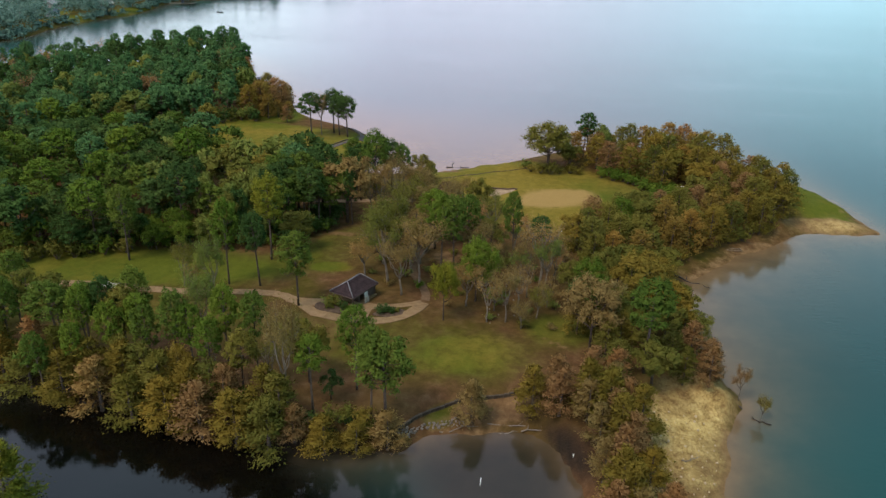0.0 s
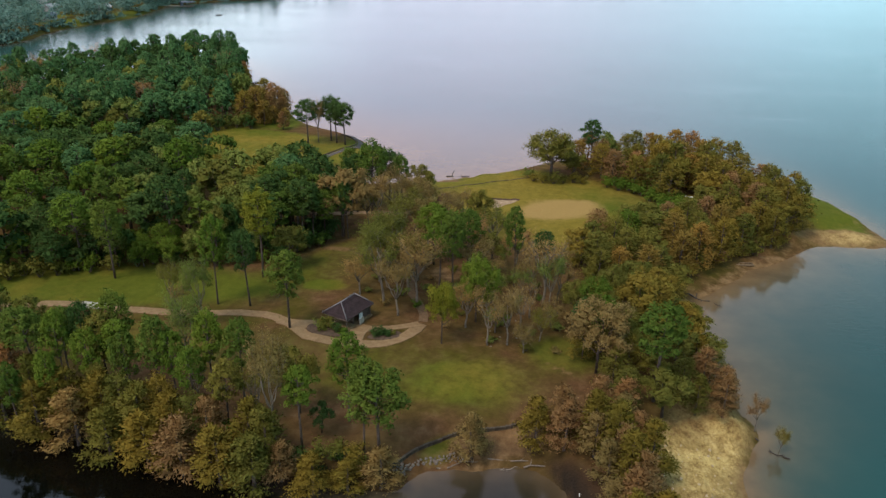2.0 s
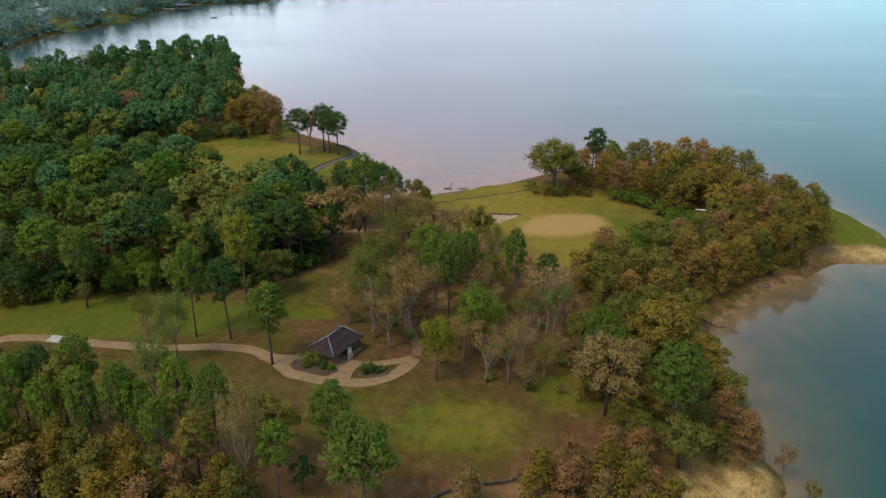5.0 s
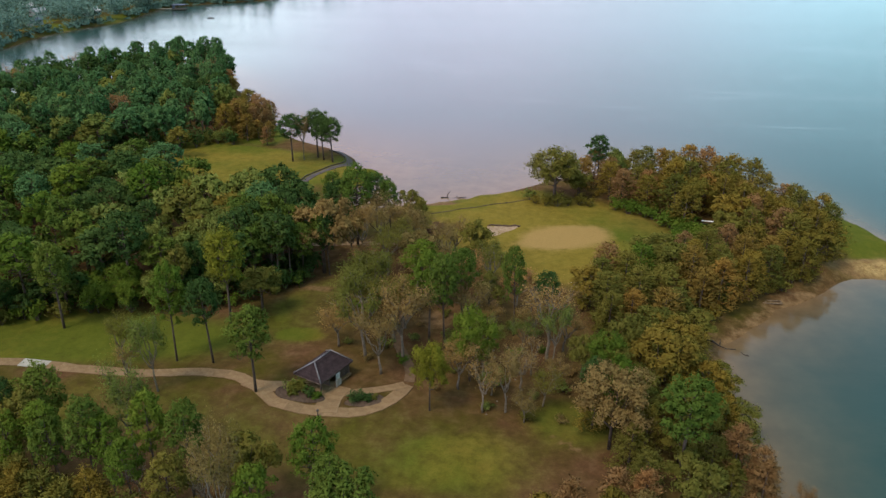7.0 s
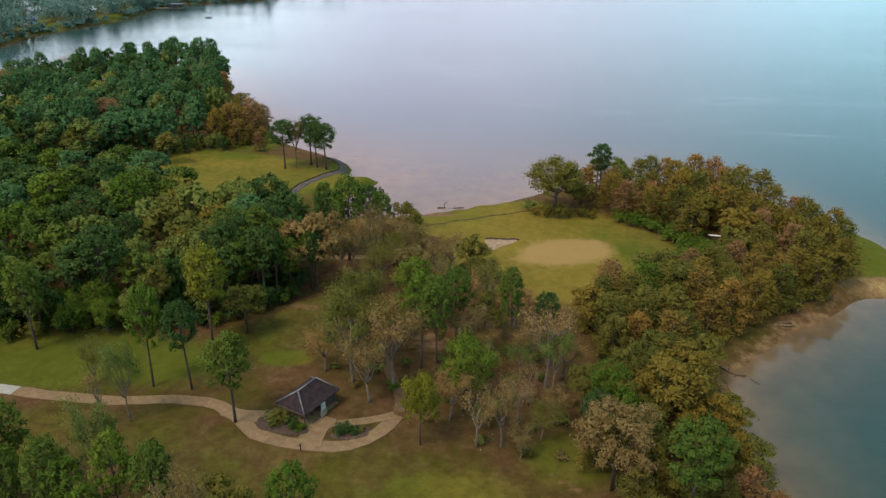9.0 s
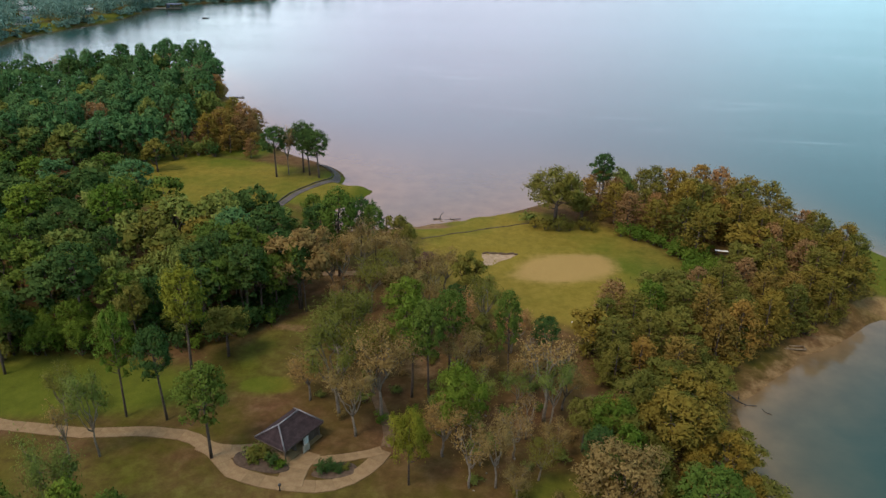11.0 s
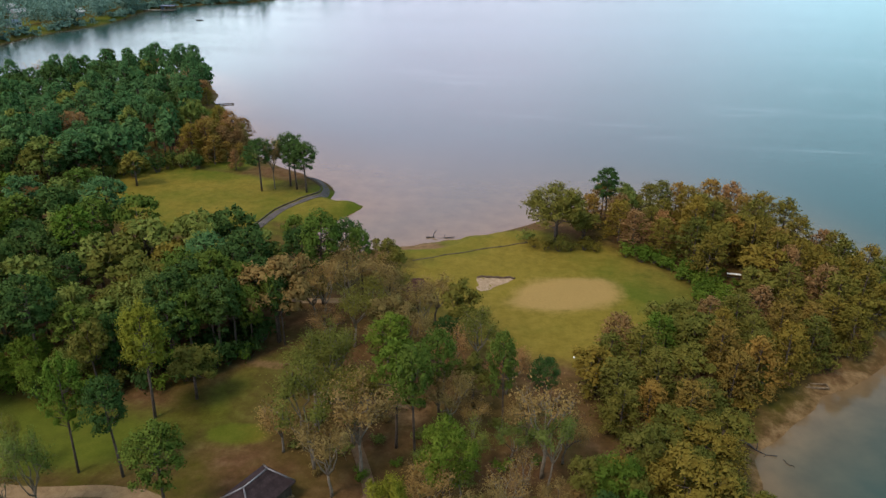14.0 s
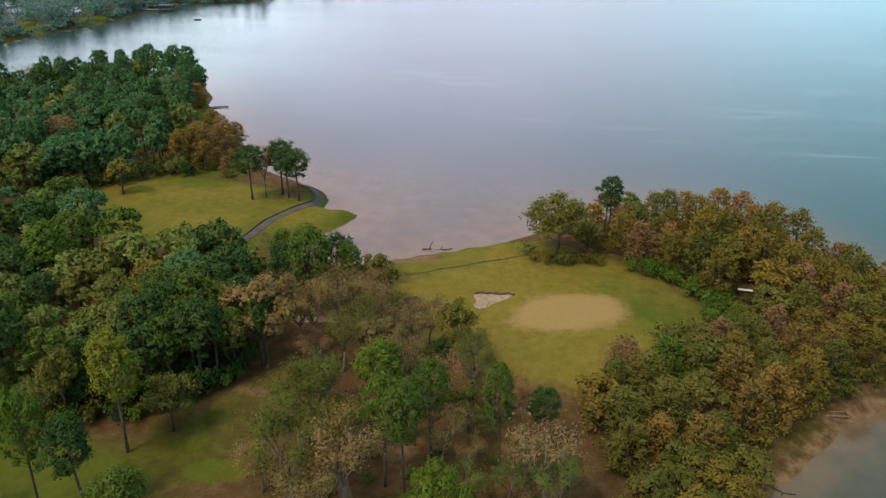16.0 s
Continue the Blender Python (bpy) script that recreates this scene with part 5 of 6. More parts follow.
# ---- shelter ----
def shelter():
    ax = math.degrees(math.atan2(7.3, 3.8))
    house = empty("golf_shelter", pose(-21.9, 127.6, ground_at(-21.9, 127.6), 0, 0, ax - 90))
    tagged(house, "small brown shelter with dark hip roof and pale ridge caps", "building")
    L, W, eave, rise = 7.8, 5.6, 2.35, 2.0
    part("floor_slab", boxed(W - 0.4, L - 0.4, 0.3, pose(0, 0, 0.05), 0.02), CONCRETE, house)
    # back room of boards, open porch towards the path
    for name, cx, cy, sx, sy in (("back_wall", 0, L / 2 - 0.75, W - 1.6, 0.16), ("side_wall", -(W / 2 - 0.8), 1.2, 0.16, 4.6), ("side_wall", W / 2 - 0.8, 1.9, 0.16, 3.2), ("front_wall", 0, -1.0, W - 1.6, 0.16)):
        wall = part(name, boxed(sx, sy, eave - 0.2, pose(cx, cy, 0.2 + (eave - 0.2) / 2), 0.01), WALL, house)
        n = int(max(sx, sy) / 0.4)
        for k in range(n):
            o = (k + 0.5) / n - 0.5
            for out in (-0.1, 0.1):
                m = pose(cx + (o * sx if sx > sy else out), cy + (o * sy if sy > sx else out), 0.2 + (eave - 0.2) / 2)
                part("batten", boxed(0.06, 0.04, eave - 0.25, m, 0.0) if sx > sy else boxed(0.04, 0.06, eave - 0.25, m, 0.0), WALL, wall)
    for px, py in ((-W / 2 + 0.5, -L / 2 + 0.5), (W / 2 - 0.5, -L / 2 + 0.5), (W / 2 - 0.5, L / 2 - 0.5), (-W / 2 + 0.5, L / 2 - 0.5)):
        part("post", boxed(0.18, 0.18, eave, pose(px, py, eave / 2 + 0.1), 0.02), WALL, house)
    door = part("door", boxed(0.06, 0.95, 2.05, pose(W / 2 - 0.69, 0.9, 1.22), 0.01), WHITE, house, "white painted door")
    part("handle", boxed(0.05, 0.12, 0.04, pose(W / 2 - 0.63, 0.55, 1.15), 0.01), BLACK, door)
    screen = part("screen_panel", boxed(0.07, 1.3, 1.2, pose(W / 2 + 0.35, -0.2, 0.8), 0.01), NEW_CONCRETE, house, "pale screen panel beside the door")
    for k in range(4):
        part("slat", boxed(0.03, 0.26, 1.1, pose(W / 2 + 0.40, -0.68 + 0.32 * k, 0.8), 0.005), NEW_CONCRETE, screen)
    # hip roof in four slopes, shingles laid in courses
    half = L / 2 - 1.9
    base = [Vector((-W / 2, -L / 2, eave)), Vector((W / 2, -L / 2, eave)), Vector((W / 2, L / 2, eave)), Vector((-W / 2, L / 2, eave))]
    ridge = [Vector((0, -half, eave + rise)), Vector((0, half, eave + rise))]
    slopes = [(base[0], base[1], ridge[0], ridge[0]), (base[1], base[2], ridge[1], ridge[0]), (base[2], base[3], ridge[1], ridge[1]), (base[3], base[0], ridge[0], ridge[1])]
    for a, b, c, d in slopes:
        bm = bmesh.new()
        up = Vector((0, 0, 0.12))
        lowv = [bm.verts.new(v) for v in (a, b, c, d)] if c != d else [bm.verts.new(v) for v in (a, b, c)]
        top = [bm.verts.new(v.co + up) for v in lowv]
        bm.faces.new(lowv), bm.faces.new(top)
        for i in range(len(lowv)):
            j = (i + 1) % len(lowv)
            bm.faces.new((lowv[i], lowv[j], top[j], top[i]))
        roof = part("roof_slope", bm, SHINGLE, house)
        courses = 9
        nrm = (b - a).cross(d - a).normalized()
        nrm = nrm if nrm.z > 0 else -nrm
        for r in range(courses):
            s0, s1 = r / courses, min(1.0, (r + 1.15) / courses)
            l0, r0, l1, r1 = a.lerp(d, s0), b.lerp(c, s0), a.lerp(d, s1), b.lerp(c, s1)
            v = [x + nrm * k + up for x, k in ((l0, 0.05), (r0, 0.05), (r1, 0.015), (l1, 0.015), (l0, 0.0), (r0, 0.0))]
            bm = bmesh.new()
            w = [bm.verts.new(x) for x in v]
            bm.faces.new(w[:4]), bm.faces.new((w[0], w[4], w[5], w[1]))
            part("shingle_course", bm, SHINGLE, roof)
    for p, q in ((ridge[0], ridge[1]), (base[0], ridge[0]), (base[1], ridge[0]), (base[2], ridge[1]), (base[3], ridge[1])):
        tv, tf = [], []
        up = Vector((0, 0, 0.19))
        tube(tv, tf, [p + up, q + up], [0.11, 0.11], 6)
        part_mesh = mesh_of("ridge_cap", tv, tf, METAL_CAP, True)
        under(new("ridge_cap", part_mesh), house)
    for i in range(4):
        a, b = base[i], base[(i + 1) % 4]
        mid, d = (a + b) / 2, b - a
        part("fascia", boxed(d.length, 0.05, 0.2, pose(mid.x, mid.y, eave - 0.02, 0, 0, math.degrees(math.atan2(d.y, d.x))), 0.01), WALL, house)


shelter()


def bunker():
    """A kidney of pale sand set below a turf lip."""
    ring = [tuple(p) for p in rounded([(2.5, 196.4), (5.2, 197.3), (8.0, 197.2), (10.2, 196.5), (8.4, 195.0), (6.4, 193.6), (5.2, 191.8), (3.6, 190.5), (2.6, 191.6), (2.9, 194.0)], 4)]
    rng = np.random.RandomState(6)
    ring = [(x + rng.normal(0, 0.09), y + rng.normal(0, 0.09)) for x, y in ring]
    n, mx, my = len(ring), 5.0, 194.9
    verts, faces = [], []
    for f, drop in ((1.0, 0.03), (0.8, 0.05), (0.4, 0.05), (0.0, 0.05)):
        for x, y in ring:
            px, py = mx + (x - mx) * f, my + (y - my) * f
            verts.append((px, py, ground_at(px, py) + drop + (0.05 * rng.normal() if 0 < f < 1 else 0)))
    for r in range(3):
        for k in range(n):
            p, q = r * n + k, r * n + (k + 1) % n
            faces.append((p, q, q + n, p + n))
    ob = tagged(empty("sand_bunker", Matrix()), "pale sand bunker with a dark turf lip", "bunker", kind="structure")
    under(new("sand", mesh_of("sand", verts, faces, BUNKER_SAND, True)), ob)
    tv, tf = [], []
    tube(tv, tf, [(x, y, ground_at(x, y) + 0.12) for x, y in ring[:14]], [0.06] + [0.28, 0.2, 0.3] * 4 + [0.06], 6)
    under(new("lip", mesh_of("lip", tv, tf, MULCH, True)), ob)


bunker()


# ---- small things round the course ----
def path_post(x, y):
    ob = empty("bollard", pose(x, y, ground_at(x, y)))
    tagged(ob, "short black bollard with a cap beside the path", "bollard")
    tv, tf = [], []
    tube(tv, tf, [(0, 0, -0.2), (0, 0, 0.85)], [0.09, 0.08], 8)
    under(new("pole", mesh_of("pole", tv, tf, BLACK, True)), ob)
    part("cap", boxed(0.34, 0.34, 0.32, pose(0, 0, 1.0), 0.06), BLACK, ob)


path_post(-20.7, 118.2)


def picnic_table(x, y, turn):
    ob = empty("picnic_table", pose(x, y, ground_at(x, y), 0, 0, turn))
    tagged(ob, "long white-topped table with benches among bushes", "table")
    for k in range(2):
        part("top_board", boxed(2.8, 0.36, 0.06, pose(0, -0.19 + 0.38 * k, 0.98), 0.01), WHITE, ob, "white painted board")
    for sx in (-1.1, 1.1):
        part("trestle", boxed(0.1, 1.5, 0.08, pose(sx, 0, 0.48), 0.01), DARK_WOOD, ob)
        for sy in (-0.35, 0.35):
            part("leg", boxed(0.09, 0.09, 1.05, pose(sx, sy, 0.45), 0.01), DARK_WOOD, ob)
    for sy in (-0.75, 0.75):
        part("seat", boxed(2.8, 0.26, 0.05, pose(0, sy, 0.54), 0.01), DARK_WOOD, ob)


picnic_table(56.0, 201.6, -8)


def limb_wood(name, label, x, y, z, turn, length, radius, mat, branches, seed, tilt=0.0, category="driftwood"):
    """A fallen trunk with broken limbs, lying on the shore."""
    rng = np.random.RandomState(seed)
    tv, tf = [], []
    a, b = Vector((-length / 2, 0, 0)), Vector((length / 2, 0, 0))
    spine = bent(rng, a, b, 0.09, 5)
    tube(tv, tf, spine, [radius * f for f in (1, 0.95, 0.85, 0.7, 0.5, 0.3)], 7)
    for k in range(branches):
        r = spine[rng.randint(1, 5)]
        t = r + Vector((rng.uniform(-0.3, 0.9), rng.uniform(-1, 1), rng.uniform(0.05, 0.55))) * length * 0.22
        tube(tv, tf, bent(rng, r, t, 0.15, 3), [radius * 0.45, radius * 0.35, radius * 0.25, radius * 0.1], 5)
    ob = new(name, mesh_of(name, tv, tf, mat, True))
    ob.matrix_world = pose(x, y, z + radius * 0.6, 0, tilt, turn)
    return tagged(ob, label, category)


limb_wood("driftwood", "dark driftwood trunk with a raised limb at the waterline", -7.5, 222.5, 0.0, 8, 7.0, 0.22, DARK_WOOD, 1, 3)
limb_wood("driftwood", "forked dark driftwood limb standing up from the shore", -9.3, 222.7, 0.5, 60, 3.6, 0.16, DARK_WOOD, 2, 4, -28)
limb_wood("fallen_log", "weathered log lying from the beach into the lake", 45.5, 148.9, 0.1, -27, 6.5, 0.2, DARK_WOOD, 2, 5)
limb_wood("fallen_branch", "forked branch tip in the shallow water", 49.6, 146.0, 0.0, -60, 2.0, 0.07, DARK_WOOD, 3, 6)
limb_wood("driftwood", "bleached log along the foot of the cove bank", 8.2, 94.9, 0.3, 6, 7.5, 0.12, DRIFT, 1, 7)
limb_wood("driftwood", "bleached branching driftwood on the cove bank", 0.3, 92.9, 0.25, 18, 6.0, 0.11, DRIFT, 5, 8)
limb_wood("driftwood", "bleached stick in the cove shallows", 7.6, 93.1, 0.05, 14, 2.8, 0.1, DRIFT, 2, 9)
limb_wood("fallen_log", "long pale log on the dark mud of the cove", 15.9, 92.8, 0.5, -40, 7.0, 0.12, DRIFT, 0, 10)
limb_wood("fallen_branch", "dead branch lying on the sandy point", 29.0, 92.8, 1.6, -55, 4.5, 0.12, DARK_WOOD, 4, 11)
limb_wood("fallen_branch", "bleached twigs strewn on the sandy point", 33.0, 88.0, 1.5, 20, 3.0, 0.08, DRIFT, 6, 16)
limb_wood("fallen_branch", "dark twigs at the top of the sandy point", 27.8, 97.5, 2.2, 75, 3.6, 0.1, DARK_WOOD, 8, 17)
limb_wood("driftwood", "bleached driftwood branch on the mud of the cove", 12.0, 93.6, 0.4, 12, 5.0, 0.12, DRIFT, 4, 18)
limb_wood("fallen_branch", "pale broken branch on the worn grass", 14.2, 116.3, 2.4, -50, 2.6, 0.12, DRIFT, 3, 12)
limb_wood("driftwood", "pale log on the grassy spit", -39.3, 241.5, 0.9, 40, 4.0, 0.16, DRIFT, 0, 13)
limb_wood("driftwood", "drowned branches beside the cypress in the lake", 46.4, 99.6, 0.1, 150, 3.0, 0.11, DARK_WOOD, 12, 14)
limb_wood("driftwood", "dark broken limbs below the sandy point", 44.0, 103.9, 0.3, 100, 3.0, 0.12, DARK_WOOD, 12, 15)


def old_dock_frame(x, y, turn):
    ob = empty("stranded_dock_float", pose(x, y, max(ground_at(x, y), 0.05), 0, 0, turn))
    tagged(ob, "weathered wooden dock frame stranded on the beach", "dock")
    for cx, cy, sx, sy in ((0, 0.55, 4.0, 0.22), (0, -0.55, 4.0, 0.22), (1.9, 0, 0.22, 1.3), (-1.2, 0, 0.3, 1.0)):
        part("beam", boxed(sx, sy, 0.28, pose(cx, cy, 0.14), 0.03), OLD_TIMBER, ob)


old_dock_frame(60.3, 165.7, 3)


def channel_marker(x, y, lean):
    ob = empty("water_marker", pose(x, y, 0, 4, lean, 0))
    tagged(ob, "thin white marker pole standing in the cove", "marker pole")
    tv, tf = [], []
    tube(tv, tf, [(0, 0, -1.2), (0, 0, 1.25)], [0.06, 0.05], 8)
    under(new("pole", mesh_of("pole", tv, tf, WHITE, True)), ob)
    part("cap", boxed(0.15, 0.15, 0.08, pose(0, 0, 1.28), 0.02), WHITE, ob)


channel_marker(3.8, 81.5, 3)
channel_marker(16.8, 87.7, -5)


def block_wall(name, label, line, step, high, thick, mat, sink=0.5, base_of=None):
    """A low wall of rough blocks in one course along a line, with a cap."""
    wall = tagged(empty(name, Matrix()), label, "wall", kind="structure")
    p = along(line, step)
    rng = random.Random(len(line))
    shared = [boxed(step * 0.97, thick, high + sink, Matrix(), 0.05) for _ in range(1)][0]
    me = bpy.data.meshes.new("block")
    shared.to_mesh(me)
    shared.free()
    me.materials.append(mat)
    for a, b in zip(p[:-1], p[1:]):
        mid, d = (a + b) / 2, b - a
        ob = under(new("block", me), wall)
        z = base_of(mid) if base_of else ground_at(*mid)
        ob.matrix_world = pose(mid[0], mid[1], z + (high - sink) / 2 + rng.uniform(-0.04, 0.04), 0, 0, math.degrees(math.atan2(d[1], d[0])) + rng.uniform(-1.5, 1.5))
    return wall


block_wall("retaining_wall", "low dark timber and stone retaining wall above the cove", [(-8.8, 89.3), (-7.2, 92.6), (-5.2, 94.9), (-0.7, 97.8), (4.1, 99.3), (9.5, 100.5), (16, 102.6), (20, 103.5)], 0.8, 0.45, 0.4, WALL_STONE, 0.6)
seawall = tagged(empty("seawall_walk", Matrix()), "dark gravel walk along the curved seawall of the green", "path", kind="structure")
slabs(seawall, [(-52.5, 212.9), (-51.2, 219.1), (-49.2, 229.5), (-45.4, 237.8), (-42.2, 244.6), (-42.2, 249.9), (-45.5, 255.3), (-50, 258.2)], 1.9, 1.5, lambda i, p: GRAVEL, 0.12, 0.5, 0.0, "walk_section")
block_wall("seawall", "low dark stone kerb along the gravel walk", [(-54, 212.9), (-52.6, 219.3), (-50.7, 229.9), (-46.9, 238.5), (-43.7, 245.1), (-43.6, 249.3), (-46.5, 253.8), (-50.6, 256.5)], 0.8, 0.3, 0.3, WALL_STONE)


block_wall("bank_edge", "low dark edge of the old bank above the shore", [(-11.9, 203.1), (-2.9, 207.8), (6.6, 212.5), (15.5, 216.7)], 0.9, 0.12, 0.3, WALL_STONE)


def yardage_marker(x, y):
    ob = empty("yardage_marker", pose(x, y, ground_at(x, y)))
    tagged(ob, "low round white yardage marker set in the turf", "marker")
    for name, rings, mat in (("base", ((0.0, -0.1), (0.20, -0.1), (0.20, 0.06), (0.0, 0.06)), NEW_CONCRETE), ("cap", ((0.17, 0.06), (0.16, 0.18), (0.10, 0.27), (0.0, 0.30)), WHITE)):
        verts = [(r * math.cos(k * math.pi / 5), r * math.sin(k * math.pi / 5), z) for r, z in rings for k in range(10)]
        faces = [(i * 10 + k, i * 10 + (k + 1) % 10, i * 10 + 10 + (k + 1) % 10, i * 10 + 10 + k) for i in range(3) for k in range(10)]
        under(new(name, mesh_of(name, verts, faces, mat, True)), ob)


yardage_marker(20.4, 167.0)
yardage_marker(25.1, 116.1)


def fishing_boat(x, y, turn):
    """A small open boat: a tapered hull with benches and an outboard motor."""
    ob = empty("fishing_boat", pose(x, y, 0.0, 0, 0, turn))
    tagged(ob, "small dark open fishing boat lying on the lake", "boat")
    verts, faces = [], []
    for px, half, keel in ((-2.4, 0.75, -0.15), (-0.8, 0.85, -0.2), (1.0, 0.75, -0.18), (2.1, 0.4, -0.05), (2.7, 0.04, 0.25)):
        verts += [(px, -half, 0.5), (px, -half * 0.7, keel), (px, half * 0.7, keel), (px, half, 0.5), (px, half * 0.9, 0.5), (px, half * 0.6, keel + 0.06), (px, -half * 0.6, keel + 0.06), (px, -half * 0.9, 0.5)]
    for i in range(4):
        for k in range(8):
            faces.append((i * 8 + k, i * 8 + (k + 1) % 8, i * 8 + 8 + (k + 1) % 8, i * 8 + 8 + k))
    faces.append(tuple(range(8)))
    under(new("hull", mesh_of("hull", verts, faces, DARK_WOOD)), ob)
    for px in (-1.3, 0.5):
        part("bench", boxed(0.35, 1.3, 0.06, pose(px, 0, 0.36), 0.01), OLD_TIMBER, ob)
    part("motor", boxed(0.35, 0.3, 0.6, pose(-2.55, 0, 0.6), 0.06), BLACK, ob)


fishing_boat(-224, 613, 4)


# rubble on the cove bank
def rubble(name, label, places, lo, hi, mat, seed):
    rng = random.Random(seed)
    bm = bmesh.new()
    for x, y in places:
        s = rng.uniform(lo, hi)
        m = pose(x, y, ground_at(x, y) + 0.2 * s, rng.uniform(0, 360), rng.uniform(0, 360), rng.uniform(0, 360)) @ Matrix.Diagonal((s, s * rng.uniform(0.6, 1), s * rng.uniform(0.45, 0.8), 1))
        made = bmesh.ops.create_icosphere(bm, subdivisions=1, radius=0.5, matrix=m)
        for v in made["verts"]:
            v.co += Vector((rng.uniform(-1, 1), rng.uniform(-1, 1), rng.uniform(-1, 1))) * 0.08 * s
    me = bpy.data.meshes.new(name)
    bm.to_mesh(me)
    bm.free()
    me.materials.append(mat)
    return tagged(new(name, me), label, "rocks", kind="stuff")


rubble("riprap", "broken grey-brown stones on the cove bank", scatter([(-8.5, 87.9), (-3.6, 91.5), (1, 92.8), (1, 95.2), (-4, 93.8), (-8, 90.9)], 0.42, 21), 0.35, 0.75, STONE, 22)
rubble("beach_stones", "scattered pale stones and broken ground on the sandy point", scatter([(27, 63.1), (34, 72.9), (38, 90.4), (38, 99.1), (28, 98.2), (26, 82.6)], 1.3, 23), 0.12, 0.55, plain("pale_sandstone", (0.30, 0.21, 0.12), (0.52, 0.41, 0.26), 1.5, 0.95), 24)
rubble("shore_stones", "small pale stones in the open wood", scatter([(4, 119.6), (10, 123.5), (10, 141.0), (2, 139.0)], 1.8, 25), 0.2, 0.5, STONE, 26)


# ---- far shore: houses, boathouse, pier, woods ----
def lake_house(x, y, turn, sx, sy, h, roof_mat, wall_mat=LIGHT_WALL):
    ob = empty("lake_house", pose(x, y, ground_at(x, y), 0, 0, turn))
    tagged(ob, "pale lakeside house with a gabled roof on the far shore", "house", "houses on the far shore")
    part("wall", boxed(sx, sy, h + 1, pose(0, 0, h / 2 - 0.5), 0.05), wall_mat, ob)
    bm = bmesh.new()
    e, r = 0.6, h + sy * 0.3
    pts = [(-sx / 2 - e, -sy / 2 - e, h - 0.2), (sx / 2 + e, -sy / 2 - e, h - 0.2), (sx / 2 + e, sy / 2 + e, h - 0.2), (-sx / 2 - e, sy / 2 + e, h - 0.2), (-sx / 2 - e, 0, r), (sx / 2 + e, 0, r)]
    v = [bm.verts.new(p) for p in pts]
    for f in ((0, 1, 5, 4), (2, 3, 4, 5), (0, 4, 3), (1, 2, 5), (0, 3, 2, 1)):
        bm.faces.new([v[i] for i in f])
    part("roof", bm, roof_mat, ob)
    for k in range(4):
        w = part("window", boxed(1.5, 0.12, 1.4, pose((k - 1.5) * sx / 4.4, -sy / 2 - 0.03, h * 0.55), 0.0), WHITE, ob)
        part("pane", boxed(1.25, 0.06, 1.15, pose((k - 1.5) * sx / 4.4, -sy / 2 - 0.09, h * 0.55), 0.0), GLASS, w)


HOUSES = [(-313, 600, 70, 11, 7, 3.6, LIGHT_WALL), (-372, 612, 80, 12, 8, 4.2, LIGHT_WALL), (-378, 570, 60, 12, 8, 4.0, LIGHT_WALL), (-344, 527, 60, 12, 7, 3.6, LIGHT_WALL), (-323, 541, 75, 9, 6, 3.2, BLUE_ROOF), (-350, 590, 75, 11, 7, 3.6, GREY_ROOF)]
for x, y, turn, sx, sy, h, rm in HOUSES:
    lake_house(x, y, turn, sx, sy, h, rm)


def boathouse(x, y, turn):
    ob = empty("boathouse", pose(x, y, 0, 0, 0, turn))
    tagged(ob, "dark-roofed boathouse on piles at the end of its pier", "boathouse")
    part("roof", boxed(11, 9, 0.4, pose(0, 0, 4.2), 0.1), BLUE_ROOF, ob)
    part("deck", boxed(11, 9, 0.3, pose(0, 0, 0.8), 0.05), DRIFT, ob)
    for sx in (-5, 0, 5):
        for sy in (-4, 4):
            part("pile", boxed(0.35, 0.35, 6.5, pose(sx, sy, 1.0), 0.03), DARK_WOOD, ob)
    part("back_wall", boxed(0.2, 8, 3.2, pose(-4.6, 0, 2.5), 0.02), BLUE_ROOF, ob)
    part("pier", boxed(22, 2, 0.3, pose(-16, 0, 0.85), 0.05), NEW_CONCRETE, ob, "pale pier deck")


boathouse(-272, 667, 8)


def small_pier(x, y, turn, length):
    ob = empty("pier", pose(x, y, 0, 0, 0, turn))
    tagged(ob, "low wooden fishing pier at the far point", "pier")
    part("deck", boxed(length, 1.3, 0.15, pose(0, 0, 0.3), 0.02), DARK_WOOD, ob)
    for k in range(4):
        part("pile", boxed(0.2, 0.2, 2.6, pose((k - 1.5) * length / 3.6, 0.5, -0.75), 0.02), DARK_WOOD, ob)


small_pier(-109.5, 351.1, 20, 9)
small_pier(-77.0, 295.6, 10, 6)


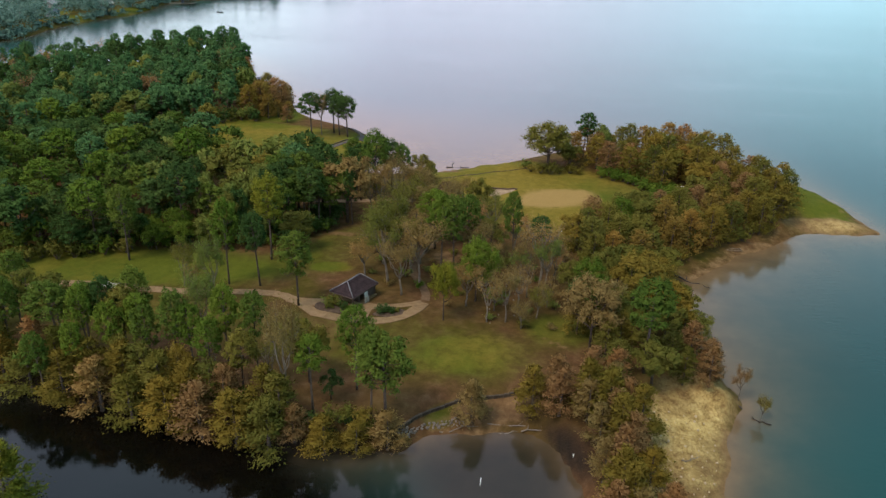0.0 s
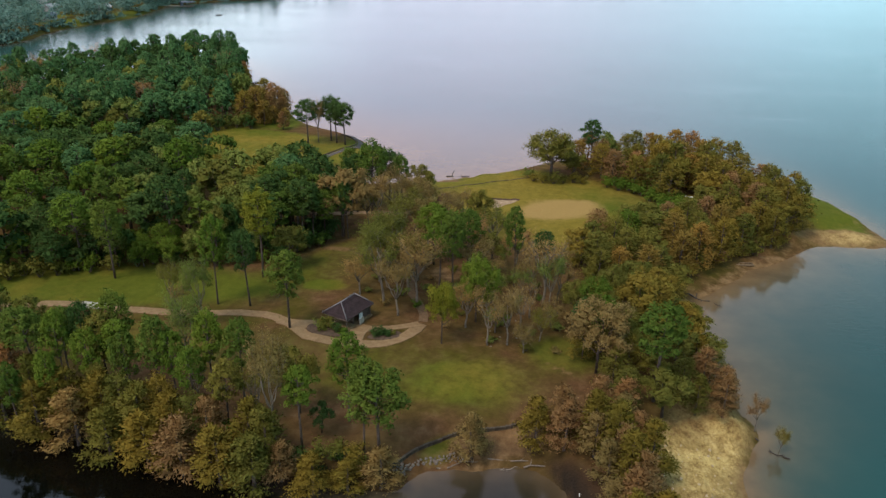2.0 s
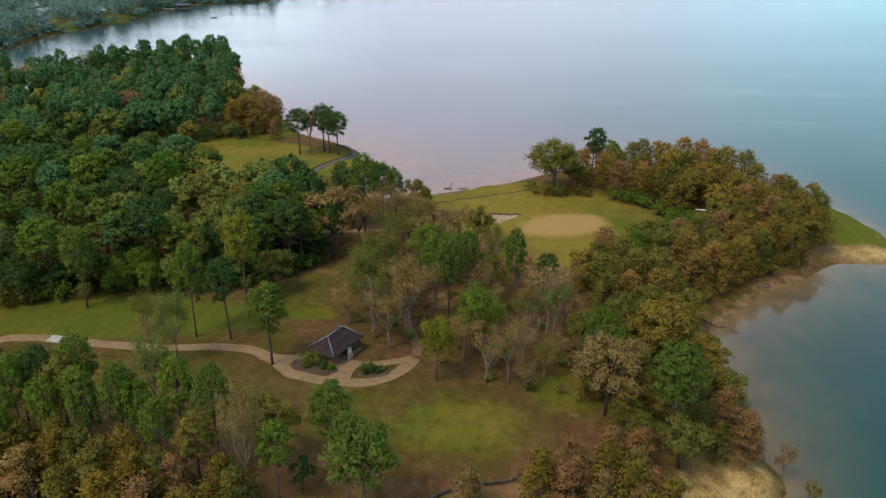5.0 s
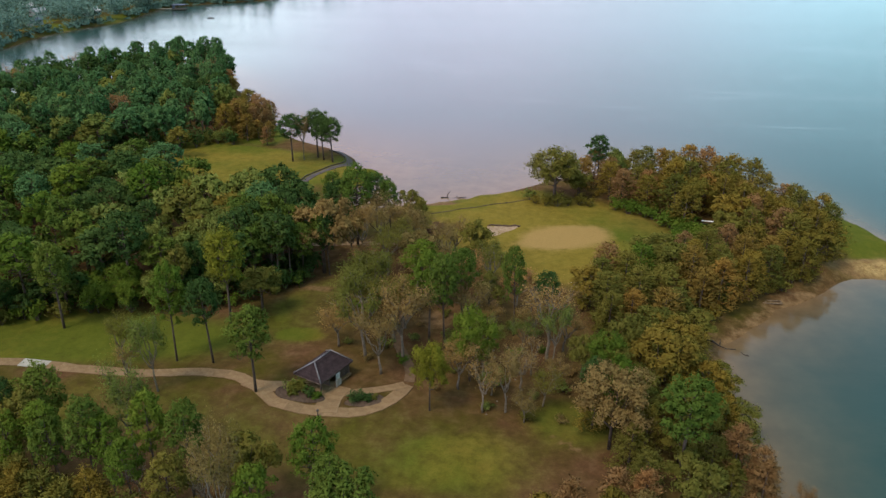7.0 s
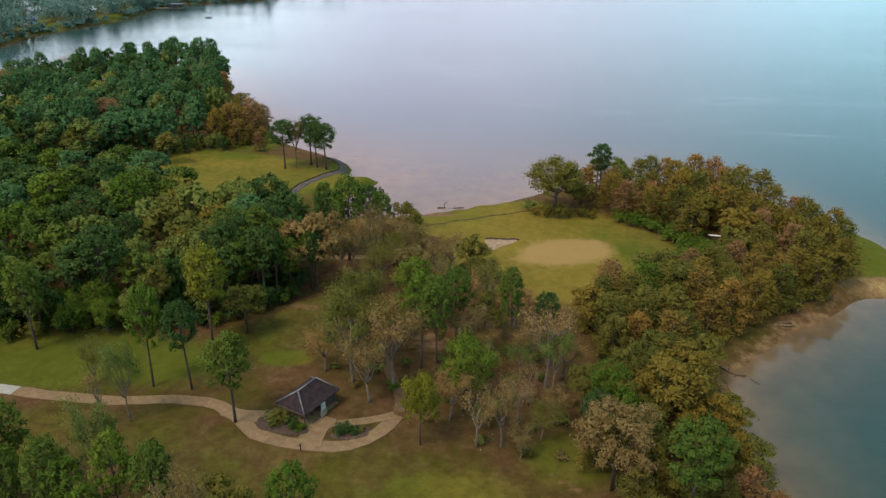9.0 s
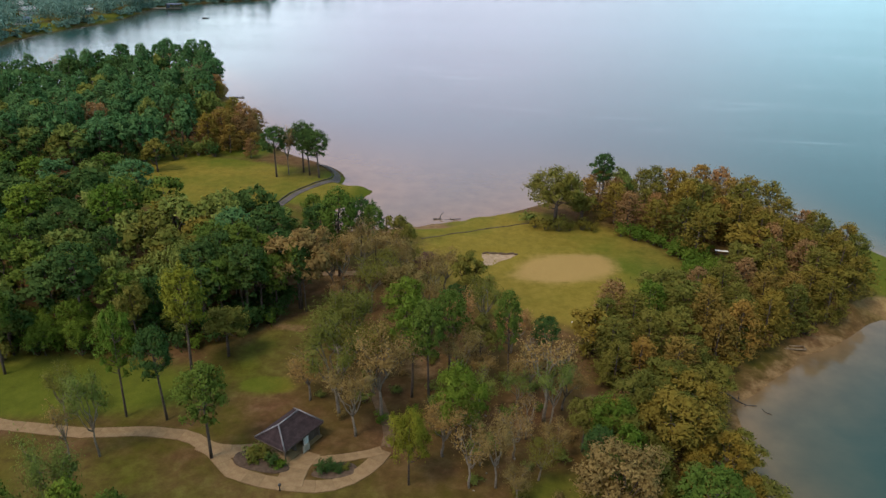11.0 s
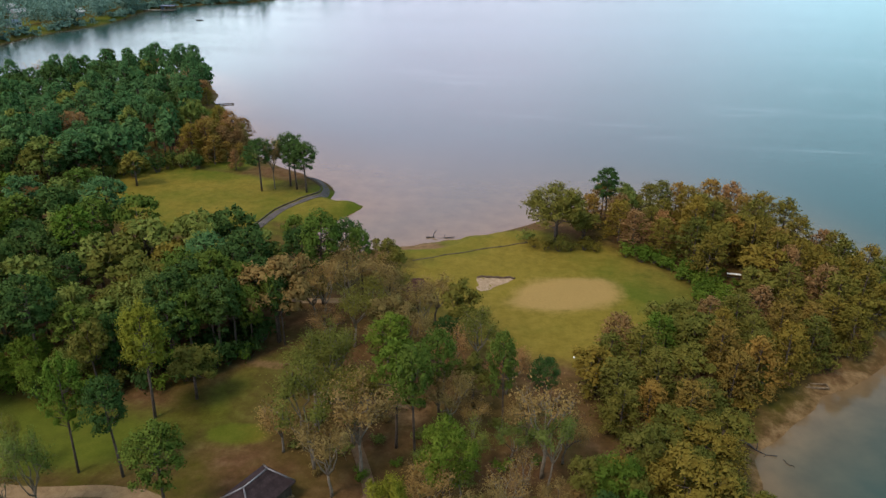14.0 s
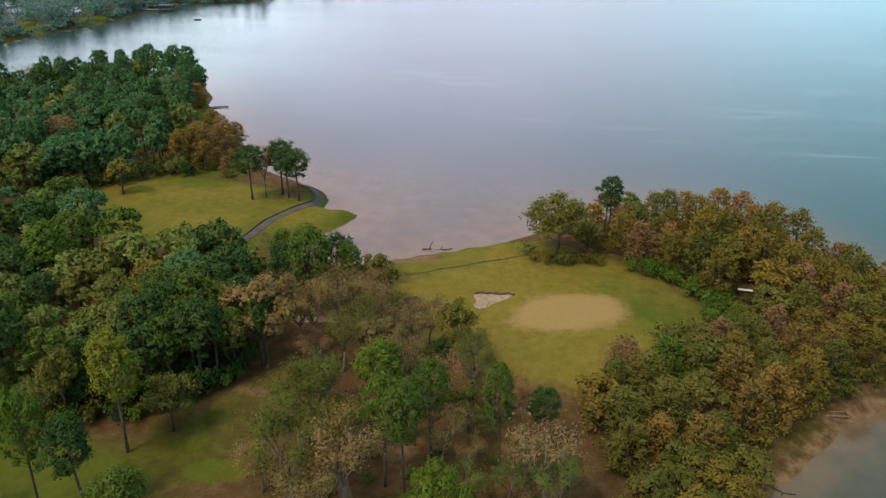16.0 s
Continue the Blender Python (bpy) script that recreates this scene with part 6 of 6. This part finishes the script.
def far_woods():
    """Woods of the far shore, clump by clump in one mesh."""
    rng = np.random.RandomState(31)
    pts = rng.uniform((-500, 400), (-280, 830), (3600, 2))
    extra = rng.uniform((-420, 780), (700, 1350), (1800, 2))
    pts = np.vstack([pts, extra])
    o = OUTLINES[1]
    d = np.where(inside(pts, o), 1, -1) * line_distance(pts, o, True)
    lawn = np.maximum.reduce([blob(pts, x, y, rx, ry, 0, 0.2) for x, y, rx, ry in LAWNS]) > 0.5
    low = (d > 1) & (d < 6)
    pts = pts[(low & (rng.uniform(size=len(d)) < 0.8)) | ((d >= 6) & (~lawn | (rng.uniform(size=len(d)) < 0.06)))]
    edge_line = o[(o[:, 0] > -340) & (o[:, 0] < -210) & (o[:, 1] > 380) & (o[:, 1] < 790)]
    steps = rng.uniform(0, len(edge_line) - 1.001, 420)
    k = steps.astype(int)
    bank = edge_line[k] + (edge_line[k + 1] - edge_line[k]) * (steps - k)[:, None] + (-3.0, 0) + rng.normal(0, 1.6, (420, 2))
    gap = np.maximum.reduce([blob(bank, x + 8, y, rx, ry * 0.7, 0, 0.2) for x, y, rx, ry in LAWNS]) > 0.5
    pts = np.vstack([pts, bank[~gap | (rng.uniform(size=420) < 0.45)]])
    clear = np.array([min(math.hypot(x - hx - 6, (y - hy + 8) * 0.6) for hx, hy, *_ in HOUSES) > 9 for x, y in pts])
    pts = pts[clear]
    cs, rs = [], []
    base = land_height(pts)
    for (x, y), z in zip(pts, base):
        h, r = rng.uniform(8, 15), rng.uniform(2.6, 4.4)
        if z < 2.2:
            h, r = rng.uniform(2, 4), rng.uniform(1.6, 3.0)
        for k in range(3):
            cs.append((x + rng.normal(0, 1.4), y + rng.normal(0, 1.4), z + h * (0.35 + 0.25 * k)))
            rs.append((r * (1 - 0.18 * k), r * (1 - 0.18 * k), h * 0.24))
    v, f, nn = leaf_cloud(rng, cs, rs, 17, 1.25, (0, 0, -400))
    # this leaf colour already carries the haze of the far shore
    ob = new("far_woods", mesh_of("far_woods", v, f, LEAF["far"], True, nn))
    tagged(ob, "dark green woods along the far shore, haze in leaf colour", "woods", kind="stuff")


far_woods()
